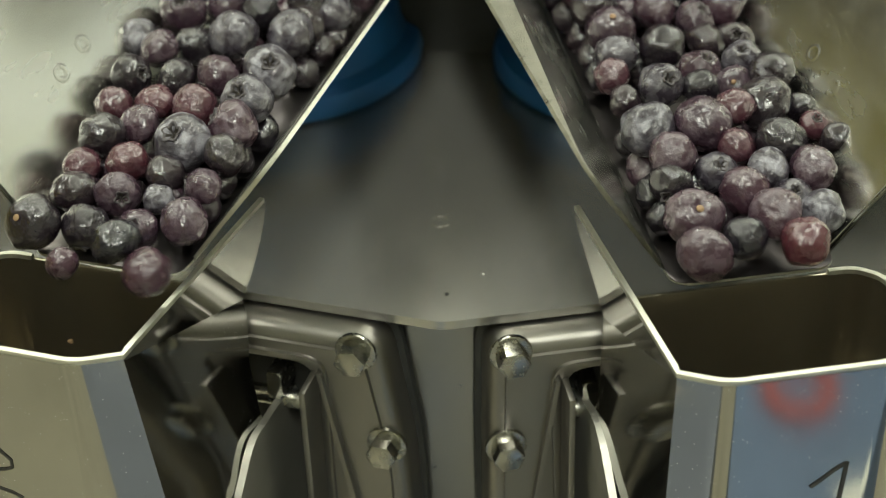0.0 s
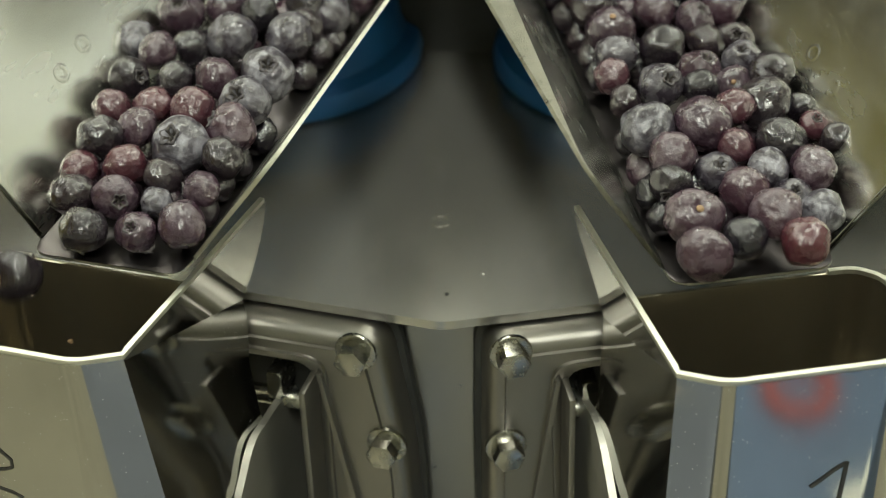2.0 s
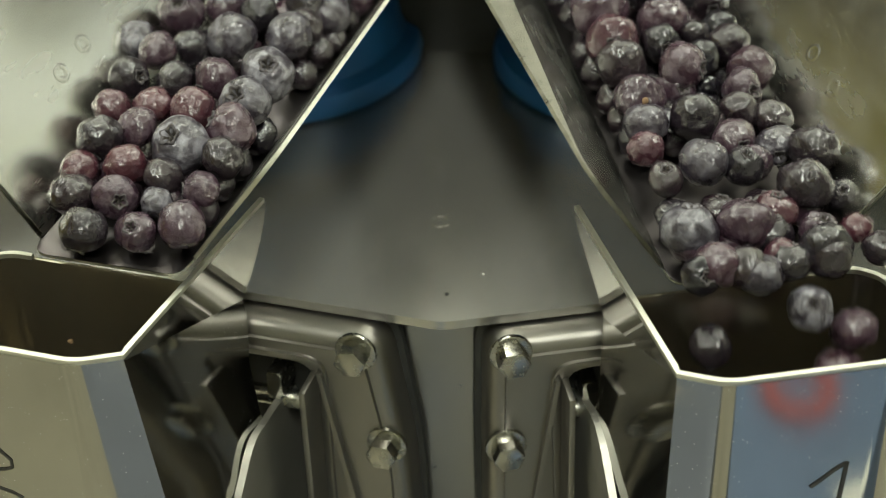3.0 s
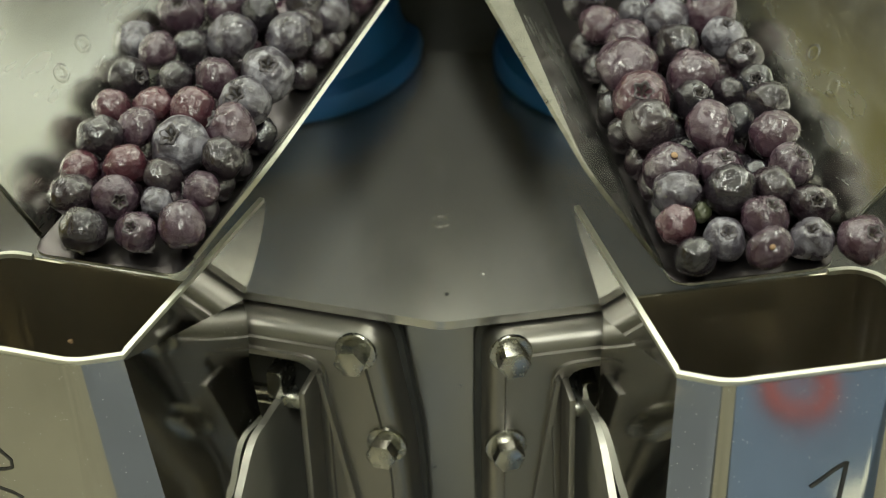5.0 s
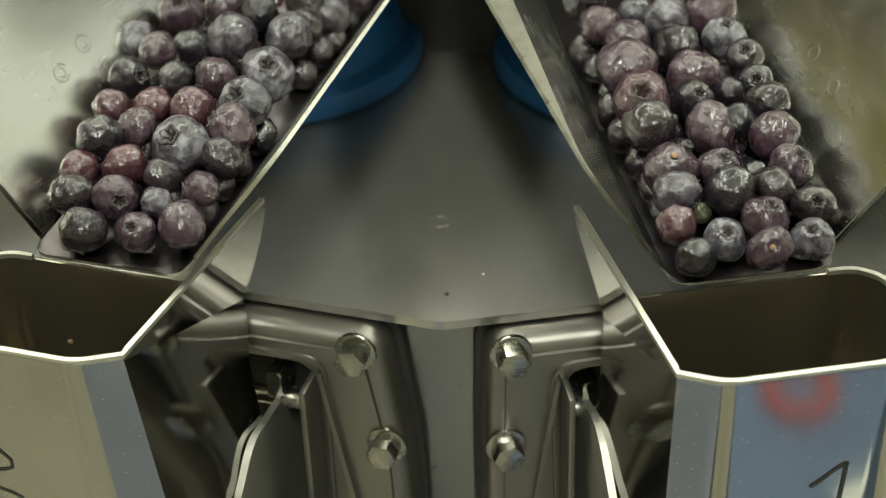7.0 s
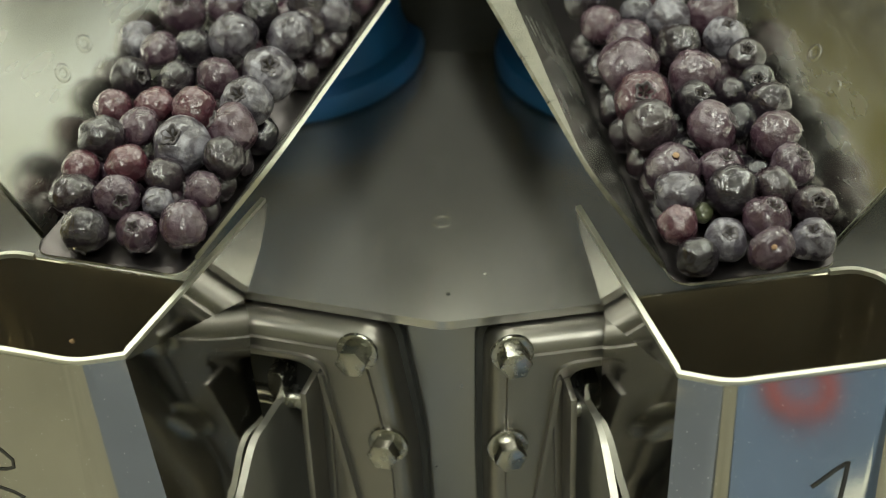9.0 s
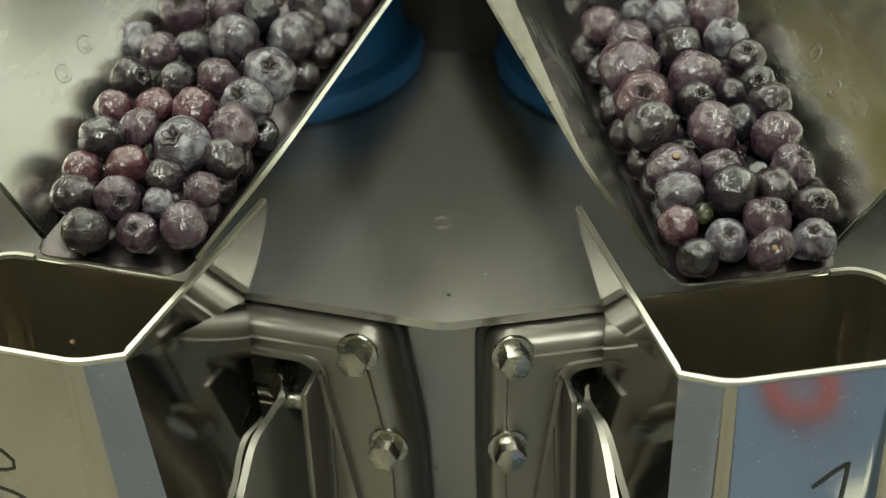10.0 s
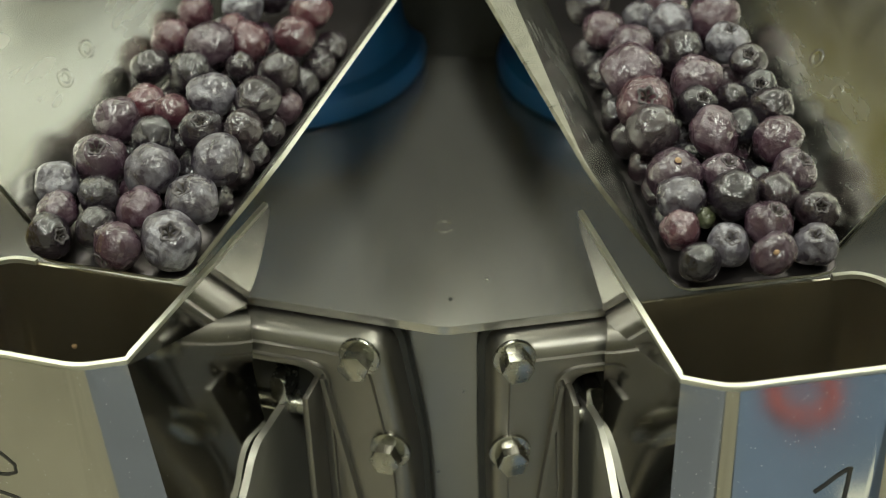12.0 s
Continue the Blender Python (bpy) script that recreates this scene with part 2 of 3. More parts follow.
# an unseen olive panel, added so the right pan's side mirrors olive
tagged(part("wall_panel", box(-4.7, -0.7, 4.84, 4.9, -1.2, 1.6, 0.01), OLIVE), "unseen olive panel added at the far end for the right pan's reflection", "wall panel", kind="structure")

# ---- machine body ----
machine = empty("weigher_body", Matrix.Translation(AXIS), label="dull grey steel weigher body with many flat sides", category="machine body")
part("top_plate", prism(polygon_ring(0.382, 0.004), 0.0032, Matrix.Translation((0, 0, -0.0317)), 0.0012), PLATE, machine, "dull grey steel cover plate with a faint round mark")
part("side_wall", prism(polygon_ring(0.3750, 0.035), 1.163, Matrix.Translation((0, 0, -1.2))), BODY, machine, "dull satin steel side with rounded upright corners")
part("drive_housing", tube(0.215, 0.080, Matrix.Translation((0, 0, -0.03)), 48, 0.004), DARK, machine, "dark drive housing in the middle")
part("housing_neck", tube(0.130, 0.077, Matrix.Translation((0, 0, 0.0505)), 48, 0.004), GREY, machine, "grey coated neck on the drive housing")


def mm3(rows):
    return [mm(*r) for r in rows]


def mm(*v):
    return tuple(c / 1000 for c in v)


# ---- feed pans ----
def feed_pan(azimuth, flange, outer, label):
    """A level vibrating trough: flat floor with a bare tongue at its lip, splayed sides cut off square. flange: the side whose rim is turned outward, or 0; outer: the higher side."""
    pan = empty("feed_pan", head(azimuth), label=label, category="feed pan", group="feed pans of the weigher")
    z0, top, th = 8.0, 47.0, 1.1
    tongue = rounded([mm(-26, 2.2), mm(22, 2.2), mm(23, 16), mm(23, 235), mm(-25, 235), mm(-27, 16)], 0.006, 5)
    bed = prism(tongue, th / 1000, Matrix.Translation((0, 0, (z0 - th) / 1000)), 0.0003)
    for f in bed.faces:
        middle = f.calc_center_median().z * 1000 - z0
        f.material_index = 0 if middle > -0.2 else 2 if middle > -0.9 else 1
    part("trough_floor", bed, PAN_FLOOR, pan, "juice-stained steel trough floor, darkened in colour, with a rounded lip", PAN_STEEL).data.materials.append(EDGE_STEEL)
    for side, foot in ((-1, 26.2), (1, 22.2)):
        rings, edge = [], []
        low = ((11.2, 0.02), (10.9, 0.2), (10.6, 0.4), (10.2, 0.58), (10.0, 0.70), (10.2, 0.78), (11.0, 0.86), (12.6, 0.93), (15.5, 0.975), (20, 1.0), (90, 1.0), (150, 1.0), (235, 1.0))
        high = ((11.2, 0.02), (10.9, 0.2), (10.6, 0.4), (10.2, 0.6), (9.9, 0.8), (9.6, 1.0), (9.4, 1.2), (10.0, 1.33), (12, 1.40), (17, 1.44), (90, 1.44), (150, 1.44), (235, 1.44))
        for y, f in high if side == outer else low:
            x1, z1 = foot + (51.2 - foot) * f, z0 + (top - z0) * f
            rings.append([mm(side * foot, y, z0 - th), mm(side * foot, y, z0), mm(side * x1, y, z1), mm(side * (x1 + 0.9), y, z1 - 0.7)])
            e = max(0, (y - 18)) * 0.078 if side == flange else 0
            edge.append([mm(side * (x1 - 0.2), y - 0.2, z1 + 0.1), mm(side * (x1 + 0.3 + e), y - 0.2, z1 + 0.5), mm(side * (x1 + 1.1 + e), y - 0.2, z1 - 0.4), mm(side * (x1 + 0.4), y - 0.2, z1 - 0.8)])
        wall = part("trough_side", loft(rings), PAN_STEEL, pan)
        part("cut_edge", loft(edge), FLANGE if side == flange else EDGE_STEEL, wall, "ground turned-out rim" if side == flange else "bright cut edge")
    return pan


def pressed_mark(pan, side, foot, y, f):
    """A small round weld mark on the inside of a trough side."""
    x, z = foot + (51.2 - foot) * f, 8 + 39 * f
    lean = math.degrees(math.atan2(39, 51.2 - foot))
    m = Matrix.Translation(mm(side * (x - 0.1), y, z + 0.1)) @ pose(0, 0, 0, 0, -side * lean, 0)
    ring = hoop(mm3(((3.1, -0.03), (2.5, 0.05), (1.9, 0.05), (1.3, -0.03))), m @ Matrix.Diagonal((1, 1.25, 1, 1)), 28)
    part("weld_mark", ring, PAN_STEEL, pan, "small round weld mark")


pan_left = feed_pan(LEFT, 0, -1, "polished steel feed pan heaped with dark blueberries")
pan_right = feed_pan(RIGHT, -1, 1, "polished steel feed pan of blueberries above the hopper marked 1")
for y, f in ((80, 0.70), (62.8, 0.66)):
    pressed_mark(pan_left, -1, 26.2, y, f)
for y, f in ((81.9, 0.63), (61.5, 0.60)):
    pressed_mark(pan_right, 1, 22.2, y, f)


# ---- weigh hoppers ----
def bent_sheet(columns, thick):
    """A sheet with thickness from columns of points, each from the rim down; the inner faces take the second material."""
    bm = bmesh.new()
    rows = len(columns[0])
    outer, inside_face = [], []
    for i, col in enumerate(columns):
        near_col, next_col = columns[max(i - 1, 0)], columns[min(i + 1, len(columns) - 1)]
        line, back = [], []
        for p, a, b in zip(col, near_col, next_col):
            d = (Vector(b) - Vector(a)).to_2d()
            d = d.normalized() if d.length > 1e-9 else Vector((0, -1))
            line.append(bm.verts.new(p))
            back.append(bm.verts.new((p[0] - d.y * thick, p[1] + d.x * thick, p[2])))
        outer.append(line)
        inside_face.append(back)
    for i in range(len(columns) - 1):
        for k in range(rows - 1):
            bm.faces.new((outer[i][k], outer[i + 1][k], outer[i + 1][k + 1], outer[i][k + 1]))
            bm.faces.new((inside_face[i][k], inside_face[i][k + 1], inside_face[i + 1][k + 1], inside_face[i + 1][k])).material_index = 1
        for k in (0, rows - 1):
            bm.faces.new((outer[i][k], inside_face[i][k], inside_face[i + 1][k], outer[i + 1][k]))
    for i in (0, len(columns) - 1):
        for k in range(rows - 1):
            bm.faces.new((outer[i][k], outer[i][k + 1], inside_face[i][k + 1], inside_face[i][k]))
    return bm


def weigh_hopper(azimuth, near, far, inner, tip, back_edge, splay, label):
    """An open-topped box of bent sheet. near, far: its two sides in x; inner: the side with the long wing, +1 or -1;
    tip: the wing's y and z; back_edge: y and z down the wing's rear edge, its third point on the crease; splay: outward lean below the crease, in front and behind."""
    hop = empty("weigh_hopper", head(azimuth), label=label, category="weigh hopper", group="weigh hoppers")
    th = 0.0014
    s = inner
    x_in, x_out = near, far
    rise = tip[1] / (tip[0] + 28)

    def side_x(y, z):
        """The side wall: it leans out above a slanting crease and splays again below it."""
        run = y + 28
        crease, low = -1 - 0.38 * run, max(z, -75)
        if z > crease:
            return x_in + s * (0.16 * run + 0.14 * (z - rise * run))
        lean = splay[0] + (splay[1] - splay[0]) * min(1, run / 60)
        return x_in + s * (0.16 * run + 0.14 * (crease - rise * run) + lean * (crease - low))

    columns = []
    for i in range(25):
        u = i / 24
        col = []
        for y, z, front in back_edge:
            y = y + (-28 - y) * u
            z = z + (front - z) * u
            col.append(mm(side_x(y, z), y, z))
        columns.append(col)
    # round the front, the corner's splay dying out over the bevel
    plan = rounded([mm(x_in, -28), mm(x_in - s * 12.5, -34.6), mm(x_out + s * 12.5, -34.6), mm(x_out, -28), mm(x_out, 4), mm(x_out + s * 8, 10.5), mm(x_out + s * 16, 10.5)], 0.005, 8, closed=False)
    for x, y in plan[1:]:
        share = max(0.0, 1 - abs(x * 1000 - x_in) / 12.5)
        columns.append([(x + share * (c[0] - x_in / 1000), y, c[2]) for c in columns[24][:]])
    shell = part("hopper_wall", bent_sheet(columns, -s * th), STEEL, hop, "mirror-bright bent steel sheet with a creased, pointed wing", INNER, sharp=8.5)
    part("rim", ribbon([(c[0][0], c[0][1], c[0][2] - 0.0004, c[0][2] + 0.0011) for c in columns], -s * th * 1.2), EDGE_STEEL, shell, "pale bright rim")
    rear = [mm(side_x(10, z) - s * 0.8, z) for z in (-0.5, -8, -15.4, -40, -75, -135)] + [mm(x_out + s * 16, -135), mm(x_out + s * 16, 0)]
    part("rear_wall", prism(rear, 0.0014, Matrix.Translation((0, 0.0105, 0)) @ FRONTAL, 0.0002), INNER, hop, "dull inner wall with faint upright streaks")
    lo, hi = sorted((x_in - s * 0.5, x_out + s * 0.5))
    part("discharge_gate", box((lo + 1.5) / 1000, (hi - 1.5) / 1000, -0.0325, 0.0088, -0.134, -0.1325), STEEL, hop)
    return hop


hopper_left = weigh_hopper(LEFT, 17.6, -47, 1, (48.4, 5.6), ((48.4, 5.6, 0), (49.6, 3.2, -0.2), (48.2, -4.9, -0.4), (45.6, -12.3, -0.6), (42.2, -18.8, -0.8), (37, -25.7, -1.0), (36.5, -31.6, -4), (33.2, -38.1, -12), (29.5, -44.2, -22), (27.7, -54.1, -38), (26, -65.4, -55), (20, -75, -75), (10, -135, -135)),
                          (0.11, 0.2), "mirror-bright steel weigh hopper with a hand-drawn mark")
hopper_right = weigh_hopper(RIGHT, -33.2, 39, -1, (45.7, 8.1), ((45.7, 8.1, 0), (46.4, 6, -0.2), (44.5, 0, -0.4), (40.6, -6, -0.6), (35, -14.5, -0.8), (31, -23.4, -1.0), (29.3, -30.2, -4), (27.7, -37.8, -14), (24.3, -48.5, -24), (21.7, -56.7, -38), (18, -66, -55), (14, -75, -75), (10, -135, -135)),
                           (0.02, 0.12), "mirror-bright steel weigh hopper with a hand-drawn 1")


def stroke(parent, pts, width, y):
    """A marker line on the hopper's front: pts in x, z millimetres."""
    line = []
    for i, p in enumerate(pts):
        a, b = Vector(pts[max(i - 1, 0)]), Vector(pts[min(i + 1, len(pts) - 1)])
        d = (b - a).normalized()
        line.append((Vector(p) + Vector((-d.y, d.x)) * width / 2, Vector(p) - Vector((-d.y, d.x)) * width / 2))
    outline = [mm(*a) for a, b in line] + [mm(*b) for a, b in line[::-1]]
    part("hand_drawn_mark", prism(outline, 0.00015, Matrix.Translation((0, y / 1000, 0)) @ FRONTAL), INK, parent, "dark felt-pen stroke")


stroke(hopper_right, [(6.2, -41.4), (9, -39.2), (12.6, -36), (15.9, -33.8)], 1.3, -34.7)
stroke(hopper_right, [(16.2, -33.4), (15.9, -40), (15.2, -49), (14.6, -60)], 1.3, -34.7)
stroke(hopper_left, [(-29, -36), (-25.5, -38.4), (-22.4, -41.5), (-22.6, -44.6), (-25.5, -46), (-30, -46.6)], 1.0, -34.7)
stroke(hopper_left, [(-33, -53.6), (-28.6, -54.2), (-24.6, -55), (-21.2, -56.6)], 1.0, -34.7)


# ---- brackets ----
def hex_bolt(parent, x, y, z, facing=FRONTAL):
    """A flanged hexagon bolt; as it is, it looks towards -y."""
    place = Matrix.Translation((x / 1000, y / 1000, z / 1000)) @ facing @ pose(0, 0, 0, 0, 0, random.uniform(-8, 12))
    flange = tube(0.0069, 0.0018, place, 28, 0.0006)
    six = prism([(0.0053 * math.cos(math.pi * k / 3), 0.0053 * math.sin(math.pi * k / 3)) for k in range(6)], 0.0068, place @ Matrix.Translation((0, 0, 0.0014)), 0.0006)
    bolt = part("hex_bolt", six, BOLT, parent, "bright hexagon bolt head")
    part("washer", flange, BOLT, bolt)


def bracket(azimuth, side, wide, bolts, rib, ridge, stud, arm_x, arm):
    """A cast frame bolted to the body under the plate, on a dark gasket, with an upright arm plate that runs out beside the hopper."""
    br = empty("hopper_bracket", head(azimuth), label="cast steel bracket with flanged hexagon bolts on a black gasket", category="bracket", group="hopper brackets")
    y = 0.0515
    w0, w1, w2 = wide
    outer = lambda e: rounded([mm(-w0 - e, -33.0 + e), mm(w0 + e, -33.0 + e), mm(w1 + e, -82), mm(w2 + e, -190), mm(44 - e, -190), mm(rib - e, -49 - e), mm(-rib + e, -49 - e), mm(-44 + e, -190), mm(-w2 - e, -190), mm(-w1 - e, -82)], 0.009, 6)
    part("gasket", prism(outer(2.0), 0.003, Matrix.Translation((0, y + 0.0008, 0)) @ FRONTAL, 0.0006), DARK, br, "black rubber gasket")
    rounds = ((0, 0), (0, 8.8), (-0.4, 10.8), (-1.5, 12.7), (-3.2, 13.7), (-5.2, 14))
    part("frame", loft([[(x, y - 0.0015 - deep / 1000, z) for x, z in outer(e)] for e, deep in rounds]), CAST, br, "cast steel frame with rounded edges")
    # a raised lip runs round the frame's front
    bm = bmesh.new()
    rings = []
    for (x0, z0), (x1, z1) in zip(outer(-5.0), outer(-6.4)):
        rings.append([bm.verts.new(p) for p in ((x0, 0.0372, z0), (x0 * 0.7 + x1 * 0.3, 0.0348, z0 * 0.7 + z1 * 0.3), (x0 * 0.3 + x1 * 0.7, 0.0348, z0 * 0.3 + z1 * 0.7), (x1, 0.0372, z1))])
    for i, a in enumerate(rings):
        b = rings[(i + 1) % len(rings)]
        for k in range(4):
            bm.faces.new((a[k], b[k], b[(k + 1) % 4], a[(k + 1) % 4]))
    part("lip", bm, CAST, br, "bright raised lip", sharp=70)
    for x, z in bolts:
        for s in (side, -side):
            hex_bolt(br, s * abs(x), 36.2, z)
    # a black sheet stands in for the shade inside the opening
    part("recess", box(-rib / 1000 + 0.0005, rib / 1000 - 0.0005, 0.0495, 0.0508, -0.19, -0.0490), DARK, br, "black sheet for the shade in the opening behind the arm")
    for s in (1, -1):
        part("rib", prism([mm(s * rib, -50), mm(s * (rib + 2.2), -50), mm(s * (rib + 2.0), -190), mm(s * (rib - 0.2), -190)], 0.019, Matrix.Translation((0, 0.044, 0)) @ FRONTAL, 0.0007), CAST, br, "upright stiffening rib")
        x0, x1, x2 = ridge
        part("ridge", prism(rounded([mm(s * x0, -48), mm(s * (x0 + 1.6), -48), mm(s * (x1 + 1.6), -100), mm(s * (x2 + 1.6), -190), mm(s * x2, -190), mm(s * x1, -100)], 0.004, 4), 0.0035, Matrix.Translation((0, 0.0368, 0)) @ FRONTAL, 0.0008), CAST, br)
    # the arm lies close beside the hopper's flaring side
    lean = side * 0.02
    line = rounded(mm3(arm), 0.006, 4, closed=False)
    profile = line + [mm(arm[0][0], -150)]
    stand = Matrix.Translation((arm_x / 1000, 0, 0)) @ Matrix(((lean, 0, 1, 0), (1, 0, 0, 0), (0, 1, 0, 0), (0, 0, 0, 1)))
    plate = part("arm", prism(profile, side * 0.0022, stand, 0.0003), SATIN, br, "flat upright steel hanger arm")
    edge = []
    for i, (py, pz) in enumerate(line):
        a, b = Vector(line[max(i - 1, 0)]), Vector(line[min(i + 1, len(line) - 1)])
        d = (b - a).normalized()
        edge.append([(arm_x / 1000 + lean * py + side * q, py - d.y * up, pz + d.x * up) for q, up in ((-0.0002, 0.0006), (-0.0002, -0.0008), (0.0023, -0.0008), (0.0023, 0.0006))])
    part("arm_bead", loft(edge), SATIN, plate, "thick bright rounded edge")
    sx, sz = stud
    part("stud", prism(rounded([mm(-2.6, -8), mm(2.6, -8), mm(2.6, 3), mm(-2.6, 3)], 0.0015, 4), 0.012, Matrix.Translation(mm(sx, 49, sz)) @ FRONTAL, 0.0008), BOLT, br)
    part("pin", tube(0.0034, 0.022, Matrix.Translation(mm(sx - 12, 42, sz - 11)) @ pose(0, 0, 0, 0, 90, 0), 20, 0.0005), BOLT, br, "bright cross pin")
    return br


bracket(LEFT, 1, (69, 76.2, 78), [(61.8, -37.6), (70.2, -74.6)], 45, (48, 57, 63), (31.5, -57), 30.4,
        ((52.1, -91), (53.2, -76.5), (50.4, -70.1), (46.9, -68), (36.5, -65.9), (25.6, -65.6), (16.9, -64.8), (11.7, -67.6), (5.8, -73.2), (1.3, -77), (-3.3, -84.5), (-5.3, -150)))
bracket(RIGHT, -1, (73.6, 74.7, 74.5), [(66.8, -36.2), (68.7, -74.5)], 48, (51, 58.5, 63), (-40.4, -57), -40.4,
        ((54.5, -88.3), (54.6, -73.3), (51, -67.5), (46.6, -65.3), (33.4, -60.2), (22.2, -57.3), (16.4, -59.1), (10.5, -63.3), (4.5, -68.5), (-0, -72.7), (-4.8, -79), (-6.8, -150)))
# the pans of the heads on either side
for azimuth in (LEFT - 360 / 14, RIGHT + 360 / 14):
    tagged(copy_thing(pan_left, head(azimuth)), "empty polished steel feed pan of the next head")


# ---- boots under the pans ----
def boot(azimuth, x, label):
    ob = empty("rubber_boot", head(azimuth) @ Matrix.Translation(mm(x, 197, 0)), label=label, category="rubber boot", group="rubber boots under the pans")
    turned = lambda rows: loft([[mm(r * math.cos(2 * math.pi * k / 64), r * math.sin(2 * math.pi * k / 64), z) for k in range(64)] for r, z in rows])
    part("flange", turned(((57, -28.4), (59, -27), (59.5, -24), (58, -19), (53, -16))), BLUE, ob, "thick round rubber foot")
    part("bellows", turned(((52.9, -16), (51, -12), (50, -6), (49, -2), (47, 0))), BLUE, ob)
    part("clamp_ring", turned(((47.6, 0.2), (47.8, 1), (47.8, 5), (47, 5.6))), CAST, ob, "steel clamp ring")
    return ob


boot(LEFT, -28, "dark blue rubber boot on the cover plate under a feed pan")
boot(RIGHT, 18, "dark blue rubber boot on the cover plate under a feed pan")

# a round moulded mark on the cover plate
mark = tagged(part("round_mark", hoop(mm3(((3.6, -0.1), (3.4, 0.3), (3.0, 0.3), (2.8, -0.1)))), PLATE), "small round pressed mark on the cover plate", "mark")
mark.location = (-0.0006, 0.0570, -0.0285)

# ---- a lidded bin in front of the machine, seen only in the mirror of the hopper ----
bin_at = empty("plastic_bin", pose(0.53, -0.58, -1.2, 0, 0, 8), label="blue plastic bin with a red ring on its lid", category="bin")
part("bin_body", prism(rounded([(-0.31, -0.22), (0.24, -0.22), (0.24, 0.19), (-0.31, 0.19)], 0.05, 6), 0.72, Matrix.Translation((0, 0, 0)), 0.004), BIN_BLUE, bin_at, "blue plastic body")
part("lid", prism(rounded([(-0.32, -0.23), (0.25, -0.23), (0.25, 0.20), (-0.32, 0.20)], 0.05, 6), 0.03, Matrix.Translation((0, 0, 0.721)), 0.006), BIN_BLUE, bin_at, "flat blue lid")
part("ring", hoop(((0.037, 0.0005), (0.036, 0.006), (0.022, 0.006), (0.021, 0.0005)), Matrix.Translation((-0.149, 0.066, 0.751))), RED, bin_at, "red plastic ring")
# a pale slip added to give the light blob mirrored low in the hopper
part("paper_slip", box(-0.150, -0.06, 0.172, 0.199, 0.7515, 0.753), CEIL, bin_at, "pale slip added on the lid for the hopper's reflection")

# ---- the cone that spreads the berries onto the pans, above the picture but mirrored in the plate ----
cone = empty("dispersion_cone", Matrix.Translation(AXIS), label="dull grey spreading cone on the drive housing", category="spreading cone")
spun = lambda rows: loft([[(r * math.cos(2 * math.pi * k / 64), r * math.sin(2 * math.pi * k / 64), z) for k in range(64)] for r, z in rows])
part("cone_shell", spun(((0.120, 0.131), (0.198, 0.128), (0.200, 0.131), (0.158, 0.200), (0.100, 0.280), (0.012, 0.345), (0.002, 0.350))), GREY, cone)
part("bolt_cap", tube(0.016, 0.012, Matrix.Translation((0, 0, 0.351)), 24, 0.003), BOLT, cone)

# an unseen crate, added so the hoppers' bevels mirror grey-blue
crate = empty("plastic_crate", pose(-0.125, -0.60, -1.2, 0, 0, 0), label="unseen grey-blue plastic crate added for the hoppers' reflections", category="crate")
part("crate_body", prism(rounded([(-0.09, -0.2), (0.09, -0.2), (0.09, 0.2), (-0.09, 0.2)], 0.03, 5), 0.70, Matrix(), 0.004), CRATE, crate)
part("crate_rim", prism(rounded([(-0.098, -0.208), (0.098, -0.208), (0.098, 0.208), (-0.098, 0.208)], 0.034, 5), 0.03, Matrix.Translation((0, 0, 0.701)), 0.004), CRATE, crate, "thick turned rim with a flat lid")


# ---- crumbs ----
def crumb(parent_place, size, mat, label):
    bm = bmesh.new()
    bmesh.ops.create_icosphere(bm, subdivisions=2, radius=size / 1000)
    for v in bm.verts:
        v.co *= 1 + 0.35 * noise.noise(v.co * 900)
        v.co.z *= 0.6
    ob = part("crumb", bm, mat)
    ob.matrix_world = parent_place
    return tagged(ob, label, "crumb")


crumb(head(LEFT) @ Matrix.Translation(mm(-23.4, 8.9, -30.4)) @ FRONTAL, 0.9, SCAR, "small orange-brown crumb stuck inside the weigh hopper")
crumb(Matrix.Translation(mm(0.6, 15.4, -28.4)), 0.7, DARK, "tiny dark crumb on the cover plate")
crumb(Matrix.Translation(mm(12.7, 25.5, -28.4)), 0.5, EDGE_STEEL, "tiny pale crumb on the cover plate")


# ---- berries ----
def berry_mesh(name, kind, seed, scar):
    """A slightly flattened, uneven ball of unit radius with a dimple round its crown."""
    bm = bmesh.new()
    bmesh.ops.create_uvsphere(bm, u_segments=36, v_segments=24, radius=1.0)
    off = Vector((seed * 3.7, seed * 1.9, seed * 5.3))
    flat = 0.86 + 0.03 * (seed % 3)
    for v in bm.verts:
        d = v.co.normalized()
        a = math.acos(max(-1, min(1, d.z)))
        phi = math.atan2(d.y, d.x)
        r = 1 + 0.13 * noise.noise(d * 1.2 + off) + 0.045 * noise.noise(d * 2.7 + off)
        if a < 0.62:
            lobes = 0.5 + 0.5 * math.cos(5 * phi + seed)
            r -= (0.42 if not scar else 0.07) * math.exp(-(a / 0.21) ** 2)
            r += (0.035 + 0.03 * lobes) * math.exp(-((a - 0.34) / 0.09) ** 2) * (0.3 if scar else 1)
        if a > 2.85:
            r -= 0.05
        v.co = d * r
        v.co.z *= flat
    me = bpy.data.meshes.new(name)
    bm.to_mesh(me)
    bm.free()
    for p in me.polygons:
        p.use_smooth = True
    me.materials.append(SKIN[kind])
    return me, flat


